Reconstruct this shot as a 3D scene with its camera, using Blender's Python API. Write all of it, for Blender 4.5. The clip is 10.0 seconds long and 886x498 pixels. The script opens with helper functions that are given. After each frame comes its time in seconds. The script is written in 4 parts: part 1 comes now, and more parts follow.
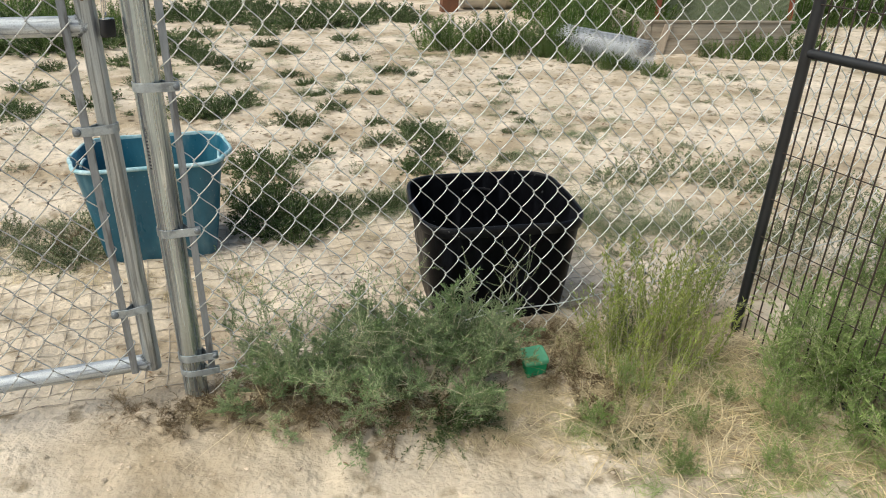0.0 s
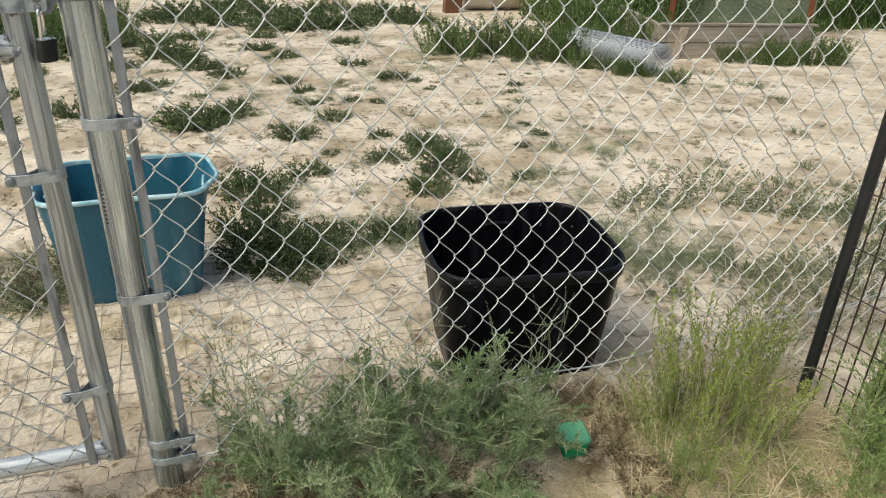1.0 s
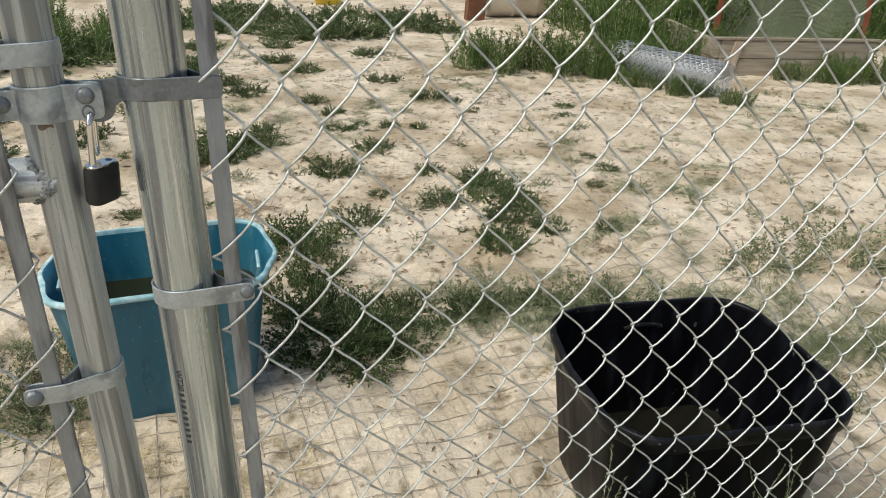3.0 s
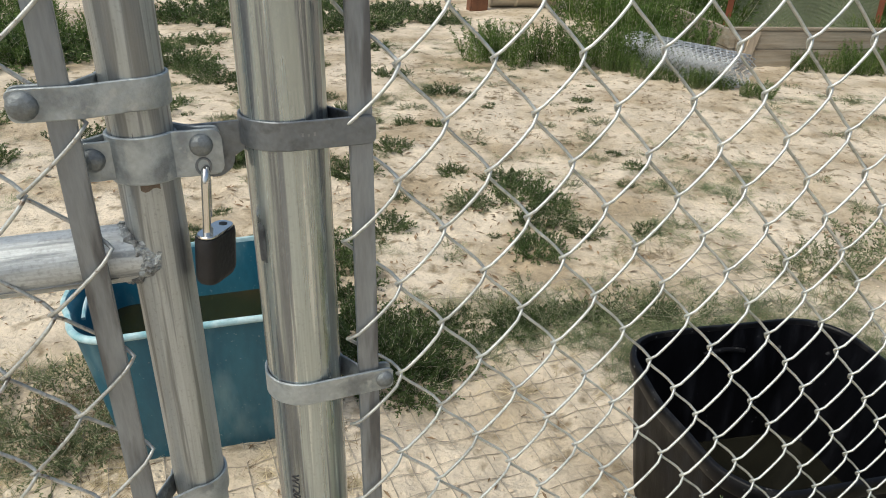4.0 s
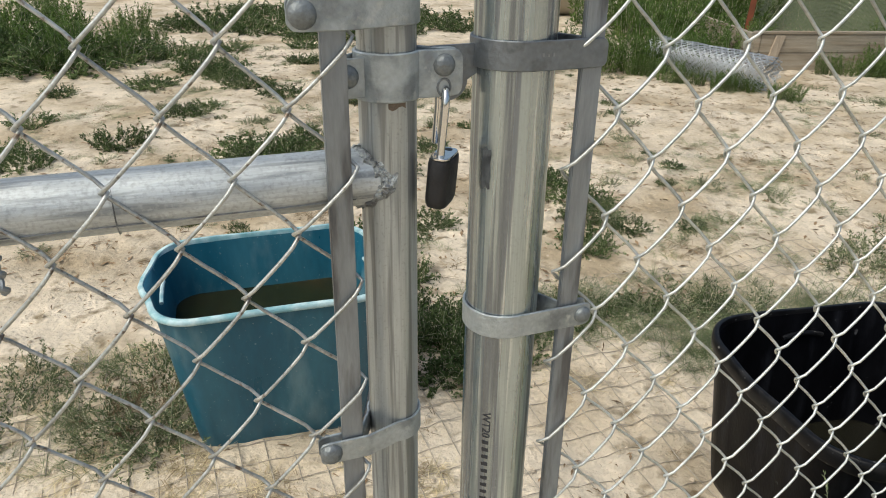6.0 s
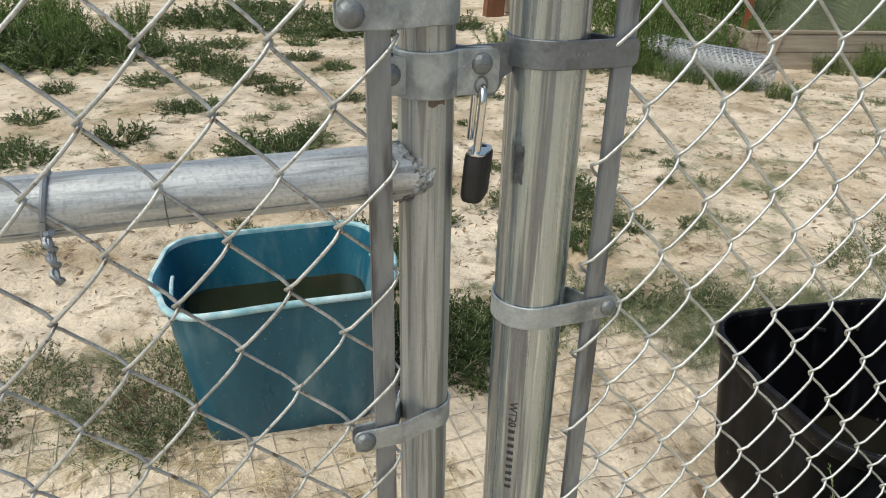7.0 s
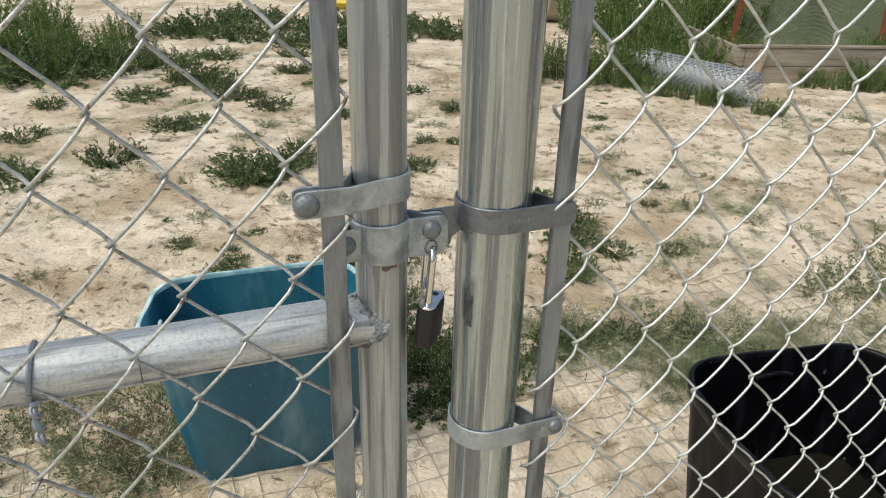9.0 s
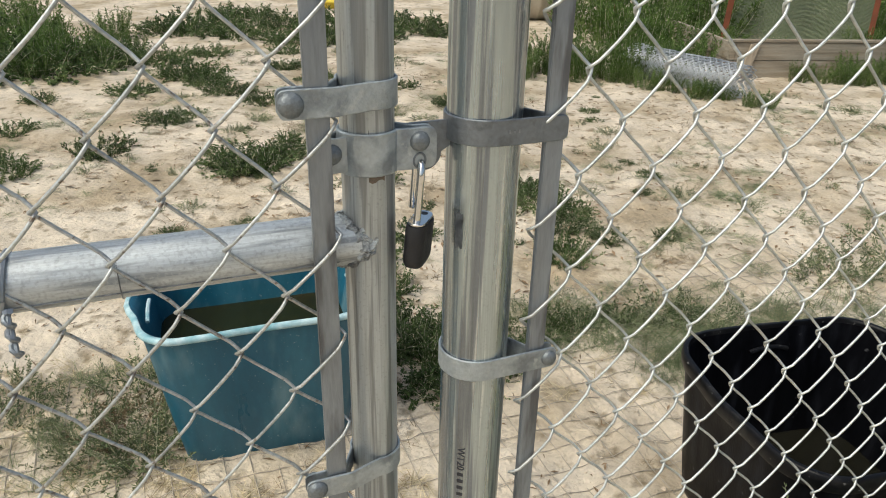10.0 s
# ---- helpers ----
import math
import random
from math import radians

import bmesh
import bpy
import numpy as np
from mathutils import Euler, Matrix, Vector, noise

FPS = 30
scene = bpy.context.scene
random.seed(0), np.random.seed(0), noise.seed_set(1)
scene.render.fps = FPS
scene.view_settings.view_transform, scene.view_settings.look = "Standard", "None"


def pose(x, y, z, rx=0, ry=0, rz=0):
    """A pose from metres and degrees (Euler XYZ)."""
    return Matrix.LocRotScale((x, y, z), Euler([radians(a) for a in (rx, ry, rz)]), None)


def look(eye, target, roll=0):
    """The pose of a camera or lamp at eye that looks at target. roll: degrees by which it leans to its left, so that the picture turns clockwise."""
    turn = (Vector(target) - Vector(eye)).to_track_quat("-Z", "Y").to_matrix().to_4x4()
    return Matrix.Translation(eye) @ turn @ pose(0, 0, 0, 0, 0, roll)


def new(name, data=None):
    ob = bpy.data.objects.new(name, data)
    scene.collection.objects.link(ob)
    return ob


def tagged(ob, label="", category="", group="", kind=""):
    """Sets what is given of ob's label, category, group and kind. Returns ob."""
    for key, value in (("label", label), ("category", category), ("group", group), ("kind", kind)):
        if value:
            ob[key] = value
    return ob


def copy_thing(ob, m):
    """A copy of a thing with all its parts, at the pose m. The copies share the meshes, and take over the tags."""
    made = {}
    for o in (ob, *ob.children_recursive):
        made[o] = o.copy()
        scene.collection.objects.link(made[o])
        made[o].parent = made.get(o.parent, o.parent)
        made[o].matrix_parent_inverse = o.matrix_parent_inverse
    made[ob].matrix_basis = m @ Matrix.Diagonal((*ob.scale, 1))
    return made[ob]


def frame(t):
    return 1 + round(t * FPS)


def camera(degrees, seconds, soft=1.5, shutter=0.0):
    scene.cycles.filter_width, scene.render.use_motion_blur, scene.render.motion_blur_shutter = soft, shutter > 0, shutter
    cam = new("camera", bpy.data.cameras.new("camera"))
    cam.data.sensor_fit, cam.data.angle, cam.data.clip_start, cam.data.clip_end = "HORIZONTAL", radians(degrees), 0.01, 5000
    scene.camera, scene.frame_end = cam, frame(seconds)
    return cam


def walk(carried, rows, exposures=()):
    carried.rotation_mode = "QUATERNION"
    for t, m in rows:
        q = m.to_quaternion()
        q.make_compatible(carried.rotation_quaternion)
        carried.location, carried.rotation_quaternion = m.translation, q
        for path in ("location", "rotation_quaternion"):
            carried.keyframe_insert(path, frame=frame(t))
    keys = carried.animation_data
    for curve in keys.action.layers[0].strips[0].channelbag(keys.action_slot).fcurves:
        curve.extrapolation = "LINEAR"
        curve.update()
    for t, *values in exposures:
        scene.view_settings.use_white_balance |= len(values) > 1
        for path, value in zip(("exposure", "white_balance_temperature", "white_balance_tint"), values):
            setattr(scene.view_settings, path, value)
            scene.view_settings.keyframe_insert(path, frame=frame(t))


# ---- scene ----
cam = camera(63.0, 10.0, soft=1.0)
PATH = [
    (0, (0.073, 0.046, 1.256), (-0.021, 1.851, 0.4), 0.8),
    (0.5, (0.056, 0.224, 1.263), (-0.038, 2.028, 0.405), 0.7),
    (1, (-0.002, 0.401, 1.243), (-0.092, 2.204, 0.383), 0.9),
    (1.5, (-0.063, 0.573, 1.253), (-0.148, 2.373, 0.385), 1.2),
    (2, (-0.142, 0.675, 1.29), (-0.23, 2.475, 0.422), 1.3),
    (2.5, (-0.25, 0.854, 1.263), (-0.33, 2.656, 0.399), 1.3),
    (2.7, (-0.303, 0.904, 1.263), (-0.382, 2.707, 0.4), 1.4),
    (3.8, (-0.5312, 1.1033, 1.2532), (-0.5637, 2.9038, 0.3831), 1.3),
    (4, (-0.5535, 1.1295, 1.2554), (-0.5951, 2.9212, 0.3676), 1.2),
    (4.5, (-0.621, 1.138, 1.244), (-0.677, 2.945, 0.388), 0.8),
    (5, (-0.658, 1.119, 1.239), (-0.712, 2.922, 0.376), 1.1),
    (5.5, (-0.687, 1.104, 1.219), (-0.74, 2.91, 0.361), 1.0),
    (6, (-0.714, 1.092, 1.196), (-0.772, 2.898, 0.339), 0.8),
    (7.5, (-0.747, 1.066, 1.207), (-0.781, 2.869, 0.343), 1.2),
    (8, (-0.737, 1.058, 1.25), (-0.76, 2.867, 0.399), 1.0),
    (8.5, (-0.732, 1.072, 1.323), (-0.754, 2.877, 0.461), 1.6),
    (9, (-0.714, 1.082, 1.329), (-0.741, 2.884, 0.46), 1.4),
    (9.5, (-0.708, 1.076, 1.274), (-0.718, 2.884, 0.418), 1.5),
    (10, (-0.709, 1.066, 1.259), (-0.718, 2.873, 0.401), 1.3),
]
walk(cam, [(t, look(eye, target, roll)) for t, eye, target, roll in PATH], [(0, 0.05, 6450, 2), (1, 0.0, 6450, 2), (2.5, -0.12, 6450, 2), (5.5, -0.09, 6450, 2), (10, -0.09, 6450, 2)])

# ---- light ----
world = bpy.data.worlds.new("overcast_sky")
scene.world = world
world.use_nodes = True
wn = world.node_tree
sky = wn.nodes.new("ShaderNodeTexSky")
sky.sky_type = "NISHITA"
sky.sun_disc = False
sky.sun_elevation = radians(58)
sky.sun_rotation = radians(234)
sky.dust_density = 6.0
sky.air_density = 1.0
wn.links.new(sky.outputs[0], wn.nodes["Background"].inputs[0])
wn.nodes["Background"].inputs[1].default_value = 0.165
sun_data = bpy.data.lights.new("sun", "SUN")
sun_data.energy, sun_data.angle, sun_data.color = 1.3, radians(40), (1.0, 0.985, 0.955)
sun = new("sun", sun_data)
sun.matrix_world = look((-3.6, -2.6, 6.6), (0, 0, 0))

# ---- materials ----


def mat(name, base, rough=0.6, metal=0.0, vary=0.15, scale=8.0, bump=0.0, bump_scale=60.0, second=None, second_scale=2.0,
        second_edge=(0.45, 0.65), stretch=(1, 1, 1), per_object=0.0, rough_vary=0.1, island=0.0, spec=0.5, coat=0.0, third=None, third_scale=10.0, third_edge=(0.55, 0.7), fleck=None, fleck_scale=120.0, fleck_edge=(0.6, 0.68)):
    """Two scales of noise over a base colour, an optional second colour in patches, and fine relief."""
    m = bpy.data.materials.new(name)
    m.use_nodes = True
    t = m.node_tree
    n, l = t.nodes, t.links
    b = n["Principled BSDF"]
    b.inputs["Roughness"].default_value, b.inputs["Metallic"].default_value = rough, metal
    b.inputs["Specular IOR Level"].default_value = spec
    b.inputs["Coat Weight"].default_value = coat
    co = n.new("ShaderNodeTexCoord")
    mp = n.new("ShaderNodeMapping")
    mp.inputs["Scale"].default_value = stretch
    l.new(co.outputs["Object"], mp.inputs[0])

    def noise_node(sc, detail=5.0):
        q = n.new("ShaderNodeTexNoise")
        q.inputs["Scale"].default_value, q.inputs["Detail"].default_value = sc, detail
        l.new(mp.outputs[0], q.inputs["Vector"])
        return q

    def mix(kind, fac, a, c):
        q = n.new("ShaderNodeMix")
        q.data_type, q.blend_type = "RGBA", kind
        for sock, v in ((q.inputs[0], fac), (q.inputs[6], a), (q.inputs[7], c)):
            if isinstance(v, (int, float)):
                sock.default_value = v
            elif isinstance(v, tuple):
                sock.default_value = (*v[:3], 1)
            else:
                l.new(v, sock)
        return q.outputs[2]

    def ramp(src, lo, hi, a=0.0, c=1.0):
        q = n.new("ShaderNodeMapRange")
        for k, v in zip((1, 2, 3, 4), (lo, hi, a, c)):
            q.inputs[k].default_value = v
        l.new(src, q.inputs[0])
        return q.outputs[0]

    col = base
    if second:
        col = mix("MIX", ramp(noise_node(second_scale, 6).outputs[0], *second_edge), base, second)
    if third:
        col = mix("MIX", ramp(noise_node(third_scale, 8).outputs[0], *third_edge), col, third)
    if fleck:
        fl = n.new("ShaderNodeTexNoise")
        fl.inputs["Scale"].default_value, fl.inputs["Detail"].default_value = fleck_scale, 6.0
        l.new(co.outputs["Object"], fl.inputs["Vector"])
        col = mix("MIX", ramp(fl.outputs[0], *fleck_edge), col, fleck)
    big, fine = noise_node(scale), noise_node(scale * 9)
    val = n.new("ShaderNodeMath")
    val.operation = "ADD"
    l.new(ramp(big.outputs[0], 0.3, 0.7, 1 - vary, 1 + vary), val.inputs[0])
    l.new(ramp(fine.outputs[0], 0.3, 0.7, -vary * 0.6, vary * 0.6), val.inputs[1])
    last = val.outputs[0]
    for amount, node, sock in ((per_object, "ShaderNodeObjectInfo", "Random"), (island, "ShaderNodeNewGeometry", "Random Per Island")):
        if amount:
            r = n.new(node)
            k = n.new("ShaderNodeMath")
            k.operation = "MULTIPLY"
            l.new(last, k.inputs[0])
            l.new(ramp(r.outputs[sock], 0, 1, 1 - amount, 1 + amount), k.inputs[1])
            last = k.outputs[0]
    comb = n.new("ShaderNodeCombineColor")
    for k in range(3):
        l.new(last, comb.inputs[k])
    l.new(mix("MULTIPLY", 1.0, col, comb.outputs[0]), b.inputs["Base Color"])
    l.new(ramp(big.outputs[0], 0.3, 0.7, rough - rough_vary, min(1, rough + rough_vary)), b.inputs["Roughness"])
    if bump:
        bp = n.new("ShaderNodeBump")
        bp.inputs["Strength"].default_value, bp.inputs["Distance"].default_value = bump, 0.01
        l.new(noise_node(bump_scale, 8).outputs[0], bp.inputs["Height"])
        l.new(bp.outputs[0], b.inputs["Normal"])
    return m


def leafy(name, base, tip, spread=0.35):
    """Thin leaves: colour from island to island, light passing through."""
    m = mat(name, base, 0.6, vary=0.1, scale=3, second=tip, second_scale=5, second_edge=(0.4, 0.65), island=spread, per_object=0.18, spec=0.25)
    t = m.node_tree
    n, l = t.nodes, t.links
    b, out = n["Principled BSDF"], n["Material Output"]
    tr, mx = n.new("ShaderNodeBsdfTranslucent"), n.new("ShaderNodeMixShader")
    l.new(b.inputs["Base Color"].links[0].from_socket, tr.inputs[0])
    mx.inputs[0].default_value = 0.42
    l.new(b.outputs[0], mx.inputs[1])
    l.new(tr.outputs[0], mx.inputs[2])
    l.new(mx.outputs[0], out.inputs[0])
    return m


SAND = mat("sand", (0.635, 0.548, 0.43), 0.95, vary=0.15, scale=6.0, bump=1.0, bump_scale=60, second=(0.39, 0.315, 0.215), second_scale=1.9,
           second_edge=(0.42, 0.64), third=(0.255, 0.205, 0.135), third_scale=13, third_edge=(0.55, 0.69), spec=0.12)
CLOD = mat("clod", (0.54, 0.45, 0.34), 0.95, vary=0.2, scale=30, bump=0.6, bump_scale=200, island=0.25, spec=0.1)
LITTER = mat("litter", (0.22, 0.15, 0.09), 0.9, vary=0.3, scale=30, island=0.45, spec=0.1)
# Dark lengthwise streaks paint in reflected bands of the surroundings; pale ones are scratches.
GALV = mat("galvanised_steel", (0.46, 0.515, 0.52), 0.27, 0.82, vary=0.14, scale=10, bump=0.05, bump_scale=70, second=(0.255, 0.28, 0.31),
           second_scale=13, second_edge=(0.48, 0.55), third=(0.66, 0.70, 0.69), third_scale=24, third_edge=(0.59, 0.66), stretch=(9, 9, 0.20), rough_vary=0.10,
           fleck=(0.36, 0.395, 0.41), fleck_scale=420, fleck_edge=(0.56, 0.85))
GALV_DULL = mat("dull_galvanised_steel", (0.47, 0.505, 0.515), 0.40, 0.66, vary=0.16, scale=12, bump=0.14, bump_scale=110, second=(0.27, 0.285, 0.29),
                second_scale=19, second_edge=(0.50, 0.57), stretch=(7, 7, 0.22), rough_vary=0.14, fleck=(0.30, 0.315, 0.32), fleck_scale=420, fleck_edge=(0.58, 0.85))
GALV_RAIL = mat("weathered_rail_steel", (0.57, 0.60, 0.605), 0.48, 0.55, vary=0.18, scale=12, bump=0.16, bump_scale=120, second=(0.30, 0.32, 0.33),
                second_scale=14, second_edge=(0.53, 0.62), stretch=(0.6, 8, 8), rough_vary=0.14, fleck=(0.42, 0.44, 0.45), fleck_scale=330, fleck_edge=(0.48, 0.70))
WELD = mat("weld_steel", (0.40, 0.425, 0.43), 0.5, 0.5, vary=0.3, scale=70, bump=0.8, bump_scale=260, second=(0.22, 0.225, 0.225), second_scale=110, second_edge=(0.48, 0.6))
STRAP = mat("strap_steel", (0.45, 0.49, 0.505), 0.48, 0.6, vary=0.14, scale=30, bump=0.20, bump_scale=260, second=(0.25, 0.275, 0.29), second_scale=40, second_edge=(0.48, 0.66), fleck=(0.52, 0.55, 0.55), fleck_scale=90, fleck_edge=(0.60, 0.70))
STRAP_DARK = mat("dark_strap_steel", (0.205, 0.225, 0.245), 0.42, 0.65, vary=0.15, scale=30, bump=0.14, bump_scale=220, fleck=(0.14, 0.15, 0.16), fleck_scale=70, fleck_edge=(0.56, 0.70))
BOLT = mat("bolt_steel", (0.22, 0.24, 0.25), 0.5, 0.6, vary=0.2, scale=60, bump=0.2, bump_scale=300)
BAR = mat("tension_bar_steel", (0.29, 0.315, 0.34), 0.46, 0.65, vary=0.15, scale=12, bump=0.10, bump_scale=90, stretch=(4, 4, 0.6), second=(0.15, 0.155, 0.165), second_scale=14, second_edge=(0.52, 0.64))
WIRE = mat("galvanised_wire", (0.62, 0.635, 0.61), 0.38, 0.6, vary=0.25, scale=40, per_object=0.08)
WIRE_GATE = mat("weathered_gate_wire", (0.50, 0.51, 0.49), 0.42, 0.6, vary=0.3, scale=40, per_object=0.08, fleck=(0.20, 0.15, 0.11), fleck_scale=150, fleck_edge=(0.58, 0.68))
WIRE_OLD = mat("dusty_wire", (0.40, 0.355, 0.29), 0.75, 0.25, vary=0.2, scale=20)
WIRE_ROLL = mat("pale_roll_wire", (0.66, 0.68, 0.70), 0.45, 0.6, vary=0.15, scale=20)
CHROME = mat("chrome", (0.75, 0.74, 0.72), 0.12, 1.0, vary=0.03, rough_vary=0.04)
RUBBER = mat("black_rubber", (0.012, 0.012, 0.014), 0.5, vary=0.25, scale=60, bump=0.1, bump_scale=300)
# Third colour is dusty scuffs, spread wider to paint in the lit corner's highlights.
TEAL = mat("teal_plastic", (0.012, 0.100, 0.160), 0.36, vary=0.12, scale=6, second=(0.035, 0.14, 0.19), second_scale=3, second_edge=(0.46, 0.72), bump=0.05,
           third=(0.13, 0.235, 0.275), third_scale=9, third_edge=(0.54, 0.78), stretch=(1.6, 1.6, 0.5), fleck=(0.20, 0.27, 0.29), fleck_scale=130, fleck_edge=(0.66, 0.74))
TEAL_RIM = mat("faded_teal_rim", (0.20, 0.40, 0.45), 0.45, vary=0.12, scale=18, second=(0.50, 0.64, 0.66), second_scale=20, second_edge=(0.42, 0.62))
BLACK_TUB = mat("black_tub_plastic", (0.0035, 0.0037, 0.0050), 0.38, spec=0.09, vary=0.3, scale=6, second=(0.013, 0.014, 0.018), second_scale=5, second_edge=(0.52, 0.70), bump=0.06,
                stretch=(5, 5, 0.9), fleck=(0.10, 0.10, 0.105), fleck_scale=45, fleck_edge=(0.70, 0.77))
BLACK_RIM = mat("scuffed_black_rim", (0.006, 0.006, 0.0072), 0.36, spec=0.2, vary=0.3, scale=30, second=(0.03, 0.029, 0.028), second_scale=20, second_edge=(0.55, 0.8), fleck=(0.14, 0.135, 0.13), fleck_scale=90, fleck_edge=(0.66, 0.72))
MURK = mat("murky_water", (0.017, 0.019, 0.004), 0.04, vary=0.3, scale=5, rough_vary=0.02, second=(0.028, 0.022, 0.006), second_scale=6)
DARK_WATER = mat("dark_water", (0.012, 0.0115, 0.008), 0.05, vary=0.2, scale=5, rough_vary=0.03)
GREEN_PLASTIC = leafy("green_plastic", (0.03, 0.44, 0.18), (0.07, 0.50, 0.24), 0.05)
GREEN_LID = leafy("frosted_green_lid", (0.20, 0.62, 0.36), (0.28, 0.68, 0.44), 0.05)
PANEL_BLACK = mat("black_powder_coat", (0.014, 0.015, 0.017), 0.42, vary=0.2, scale=20, bump=0.05, bump_scale=200, rough_vary=0.08)
PANEL_WIRE = mat("rusting_black_wire", (0.034, 0.022, 0.015), 0.55, vary=0.3, scale=14)
WOOD = mat("weathered_board", (0.32, 0.28, 0.22), 0.85, vary=0.2, scale=5, bump=0.3, bump_scale=40, stretch=(0.6, 4, 9), second=(0.24, 0.19, 0.13), second_scale=3, per_object=0.1)
RUST_POST = mat("orange_painted_post", (0.24, 0.07, 0.03), 0.7, vary=0.2, scale=12, second=(0.15, 0.05, 0.025), second_scale=6)
NETTING = mat("grey_green_netting", (0.20, 0.235, 0.15), 0.9, vary=0.15, scale=4)
WHITE_PLASTIC = mat("weathered_white_plastic", (0.62, 0.57, 0.49), 0.6, vary=0.08, scale=3, second=(0.45, 0.40, 0.32), second_scale=2)
STAKE = mat("bare_pale_wood", (0.40, 0.33, 0.25), 0.85, vary=0.2, scale=9, bump=0.2, bump_scale=50, stretch=(5, 5, 0.6))
BROWN_POST = mat("dark_brown_wood", (0.16, 0.07, 0.035), 0.85, vary=0.25, scale=10, bump=0.3, bump_scale=40)
YELLOW = mat("yellow_plastic", (0.65, 0.5, 0.05), 0.5, vary=0.1)
RUST = mat("rust", (0.17, 0.13, 0.095), 0.8, vary=0.3, scale=200)
SMUDGE = mat("dark_smudge", (0.11, 0.12, 0.13), 0.5, 0.4, vary=0.5, scale=120)
INK = mat("black_ink", (0.03, 0.03, 0.035), 0.6, vary=0.2)
ENGRAVE = mat("worn_stamp", (0.28, 0.29, 0.30), 0.5, 0.5)
LEAF = leafy("weed_leaf", (0.080, 0.125, 0.042), (0.135, 0.18, 0.072))
LEAF_GREY = leafy("grey_green_leaf", (0.155, 0.195, 0.095), (0.24, 0.27, 0.15))
LEAF_BUSH = leafy("bush_leaf", (0.235, 0.33, 0.145), (0.39, 0.455, 0.26))
LEAF_YELLOW = leafy("yellow_green_leaf", (0.34, 0.42, 0.095), (0.48, 0.50, 0.175))
LEAF_SOFT = leafy("soft_green_leaf", (0.25, 0.36, 0.11), (0.40, 0.47, 0.20))
LEAF_FAR = leafy("tall_weed_leaf", (0.095, 0.165, 0.038), (0.17, 0.24, 0.07))
STEM = mat("weed_stem", (0.55, 0.51, 0.36), 0.8, vary=0.2, scale=20, island=0.3)
STRAW = leafy("dry_straw", (0.72, 0.63, 0.43), (0.50, 0.42, 0.26), 0.3)
DEAD = leafy("dead_stalk", (0.20, 0.145, 0.085), (0.28, 0.215, 0.13), 0.4)

# ---- mesh helpers ----


class Shape:
    """Gathers vertices and faces of one mesh."""

    def __init__(self):
        self.v, self.f = [], []

    def add(self, verts, faces):
        k = len(self.v)
        self.v += [tuple(p) for p in verts]
        self.f += [tuple(i + k for i in q) for q in faces]
        return self

    def loft(self, rings, close=True, cap0=False, cap1=False):
        n, k = len(rings[0]), len(self.v)
        for r in rings:
            self.v += [tuple(p) for p in r]
        for a in range(len(rings) - 1):
            for b in range(n if close else n - 1):
                c = (b + 1) % n
                self.f.append((k + a * n + b, k + a * n + c, k + (a + 1) * n + c, k + (a + 1) * n + b))
        if cap0:
            self.f.append(tuple(k + i for i in reversed(range(n))))
        if cap1:
            self.f.append(tuple(k + (len(rings) - 1) * n + i for i in range(n)))
        return self

    def tube(self, pts, r, sides=8, cap=True):
        pts = [Vector(p) for p in pts]
        rs = r if isinstance(r, (list, tuple)) else [r] * len(pts)
        rings, ref = [], None
        for i, p in enumerate(pts):
            t = (pts[min(i + 1, len(pts) - 1)] - pts[max(i - 1, 0)]).normalized()
            if ref is None:
                ref = Vector((0, 0, 1)) if abs(t.z) < 0.9 else Vector((1, 0, 0))
            u = (ref - t * ref.dot(t)).normalized()
            w = t.cross(u)
            ref = u
            rings.append([p + (u * math.cos(a) + w * math.sin(a)) * rs[i] for a in (2 * math.pi * q / sides for q in range(sides))])
        return self.loft(rings, True, cap, cap)

    def box(self, lo, hi, bevel=0.0):
        """A box with chamfered edges."""
        b = bmesh.new()
        bmesh.ops.create_cube(b, size=1.0)
        lo, hi = Vector(lo), Vector(hi)
        for q in b.verts:
            q.co = Vector((lo[i] + (q.co[i] + 0.5) * (hi[i] - lo[i]) for i in range(3)))
        if bevel:
            bmesh.ops.bevel(b, geom=b.edges[:], offset=bevel, segments=2, affect="EDGES")
        b.verts.index_update()
        self.add([q.co[:] for q in b.verts], [[q.index for q in f.verts] for f in b.faces])
        b.free()
        return self

    def strap(self, path, z0, z1, thick):
        """A flat strip on edge that follows a path of (x, y), with its height along z."""
        rings = []
        zc, zh, cut = (z0 + z1) / 2, (z1 - z0) / 2, min(0.007, (z1 - z0) * 0.33)
        ends = []
        for p, q in ((path[0], path[1]), (path[-1], path[-2])):
            d = (Vector(q) - Vector(p)).normalized()
            ends.append([tuple(Vector(p) + d * cut * f) for f in (0.0, 0.12, 0.4, 1.0)])
        path = ends[0] + list(path[1:-1]) + ends[1][::-1]
        for i, p in enumerate(path):
            k = min(i, len(path) - 1 - i)
            k = (0.62, 0.80, 0.95)[k] if k < 3 else 1.0
            z0, z1 = zc - zh * k, zc + zh * k
            a, c = Vector(path[max(i - 1, 0)]), Vector(path[min(i + 1, len(path) - 1)])
            t = (c - a).normalized()
            w = Vector((-t.y, t.x)) * thick / 2
            e = thick * 0.3
            x, y = p
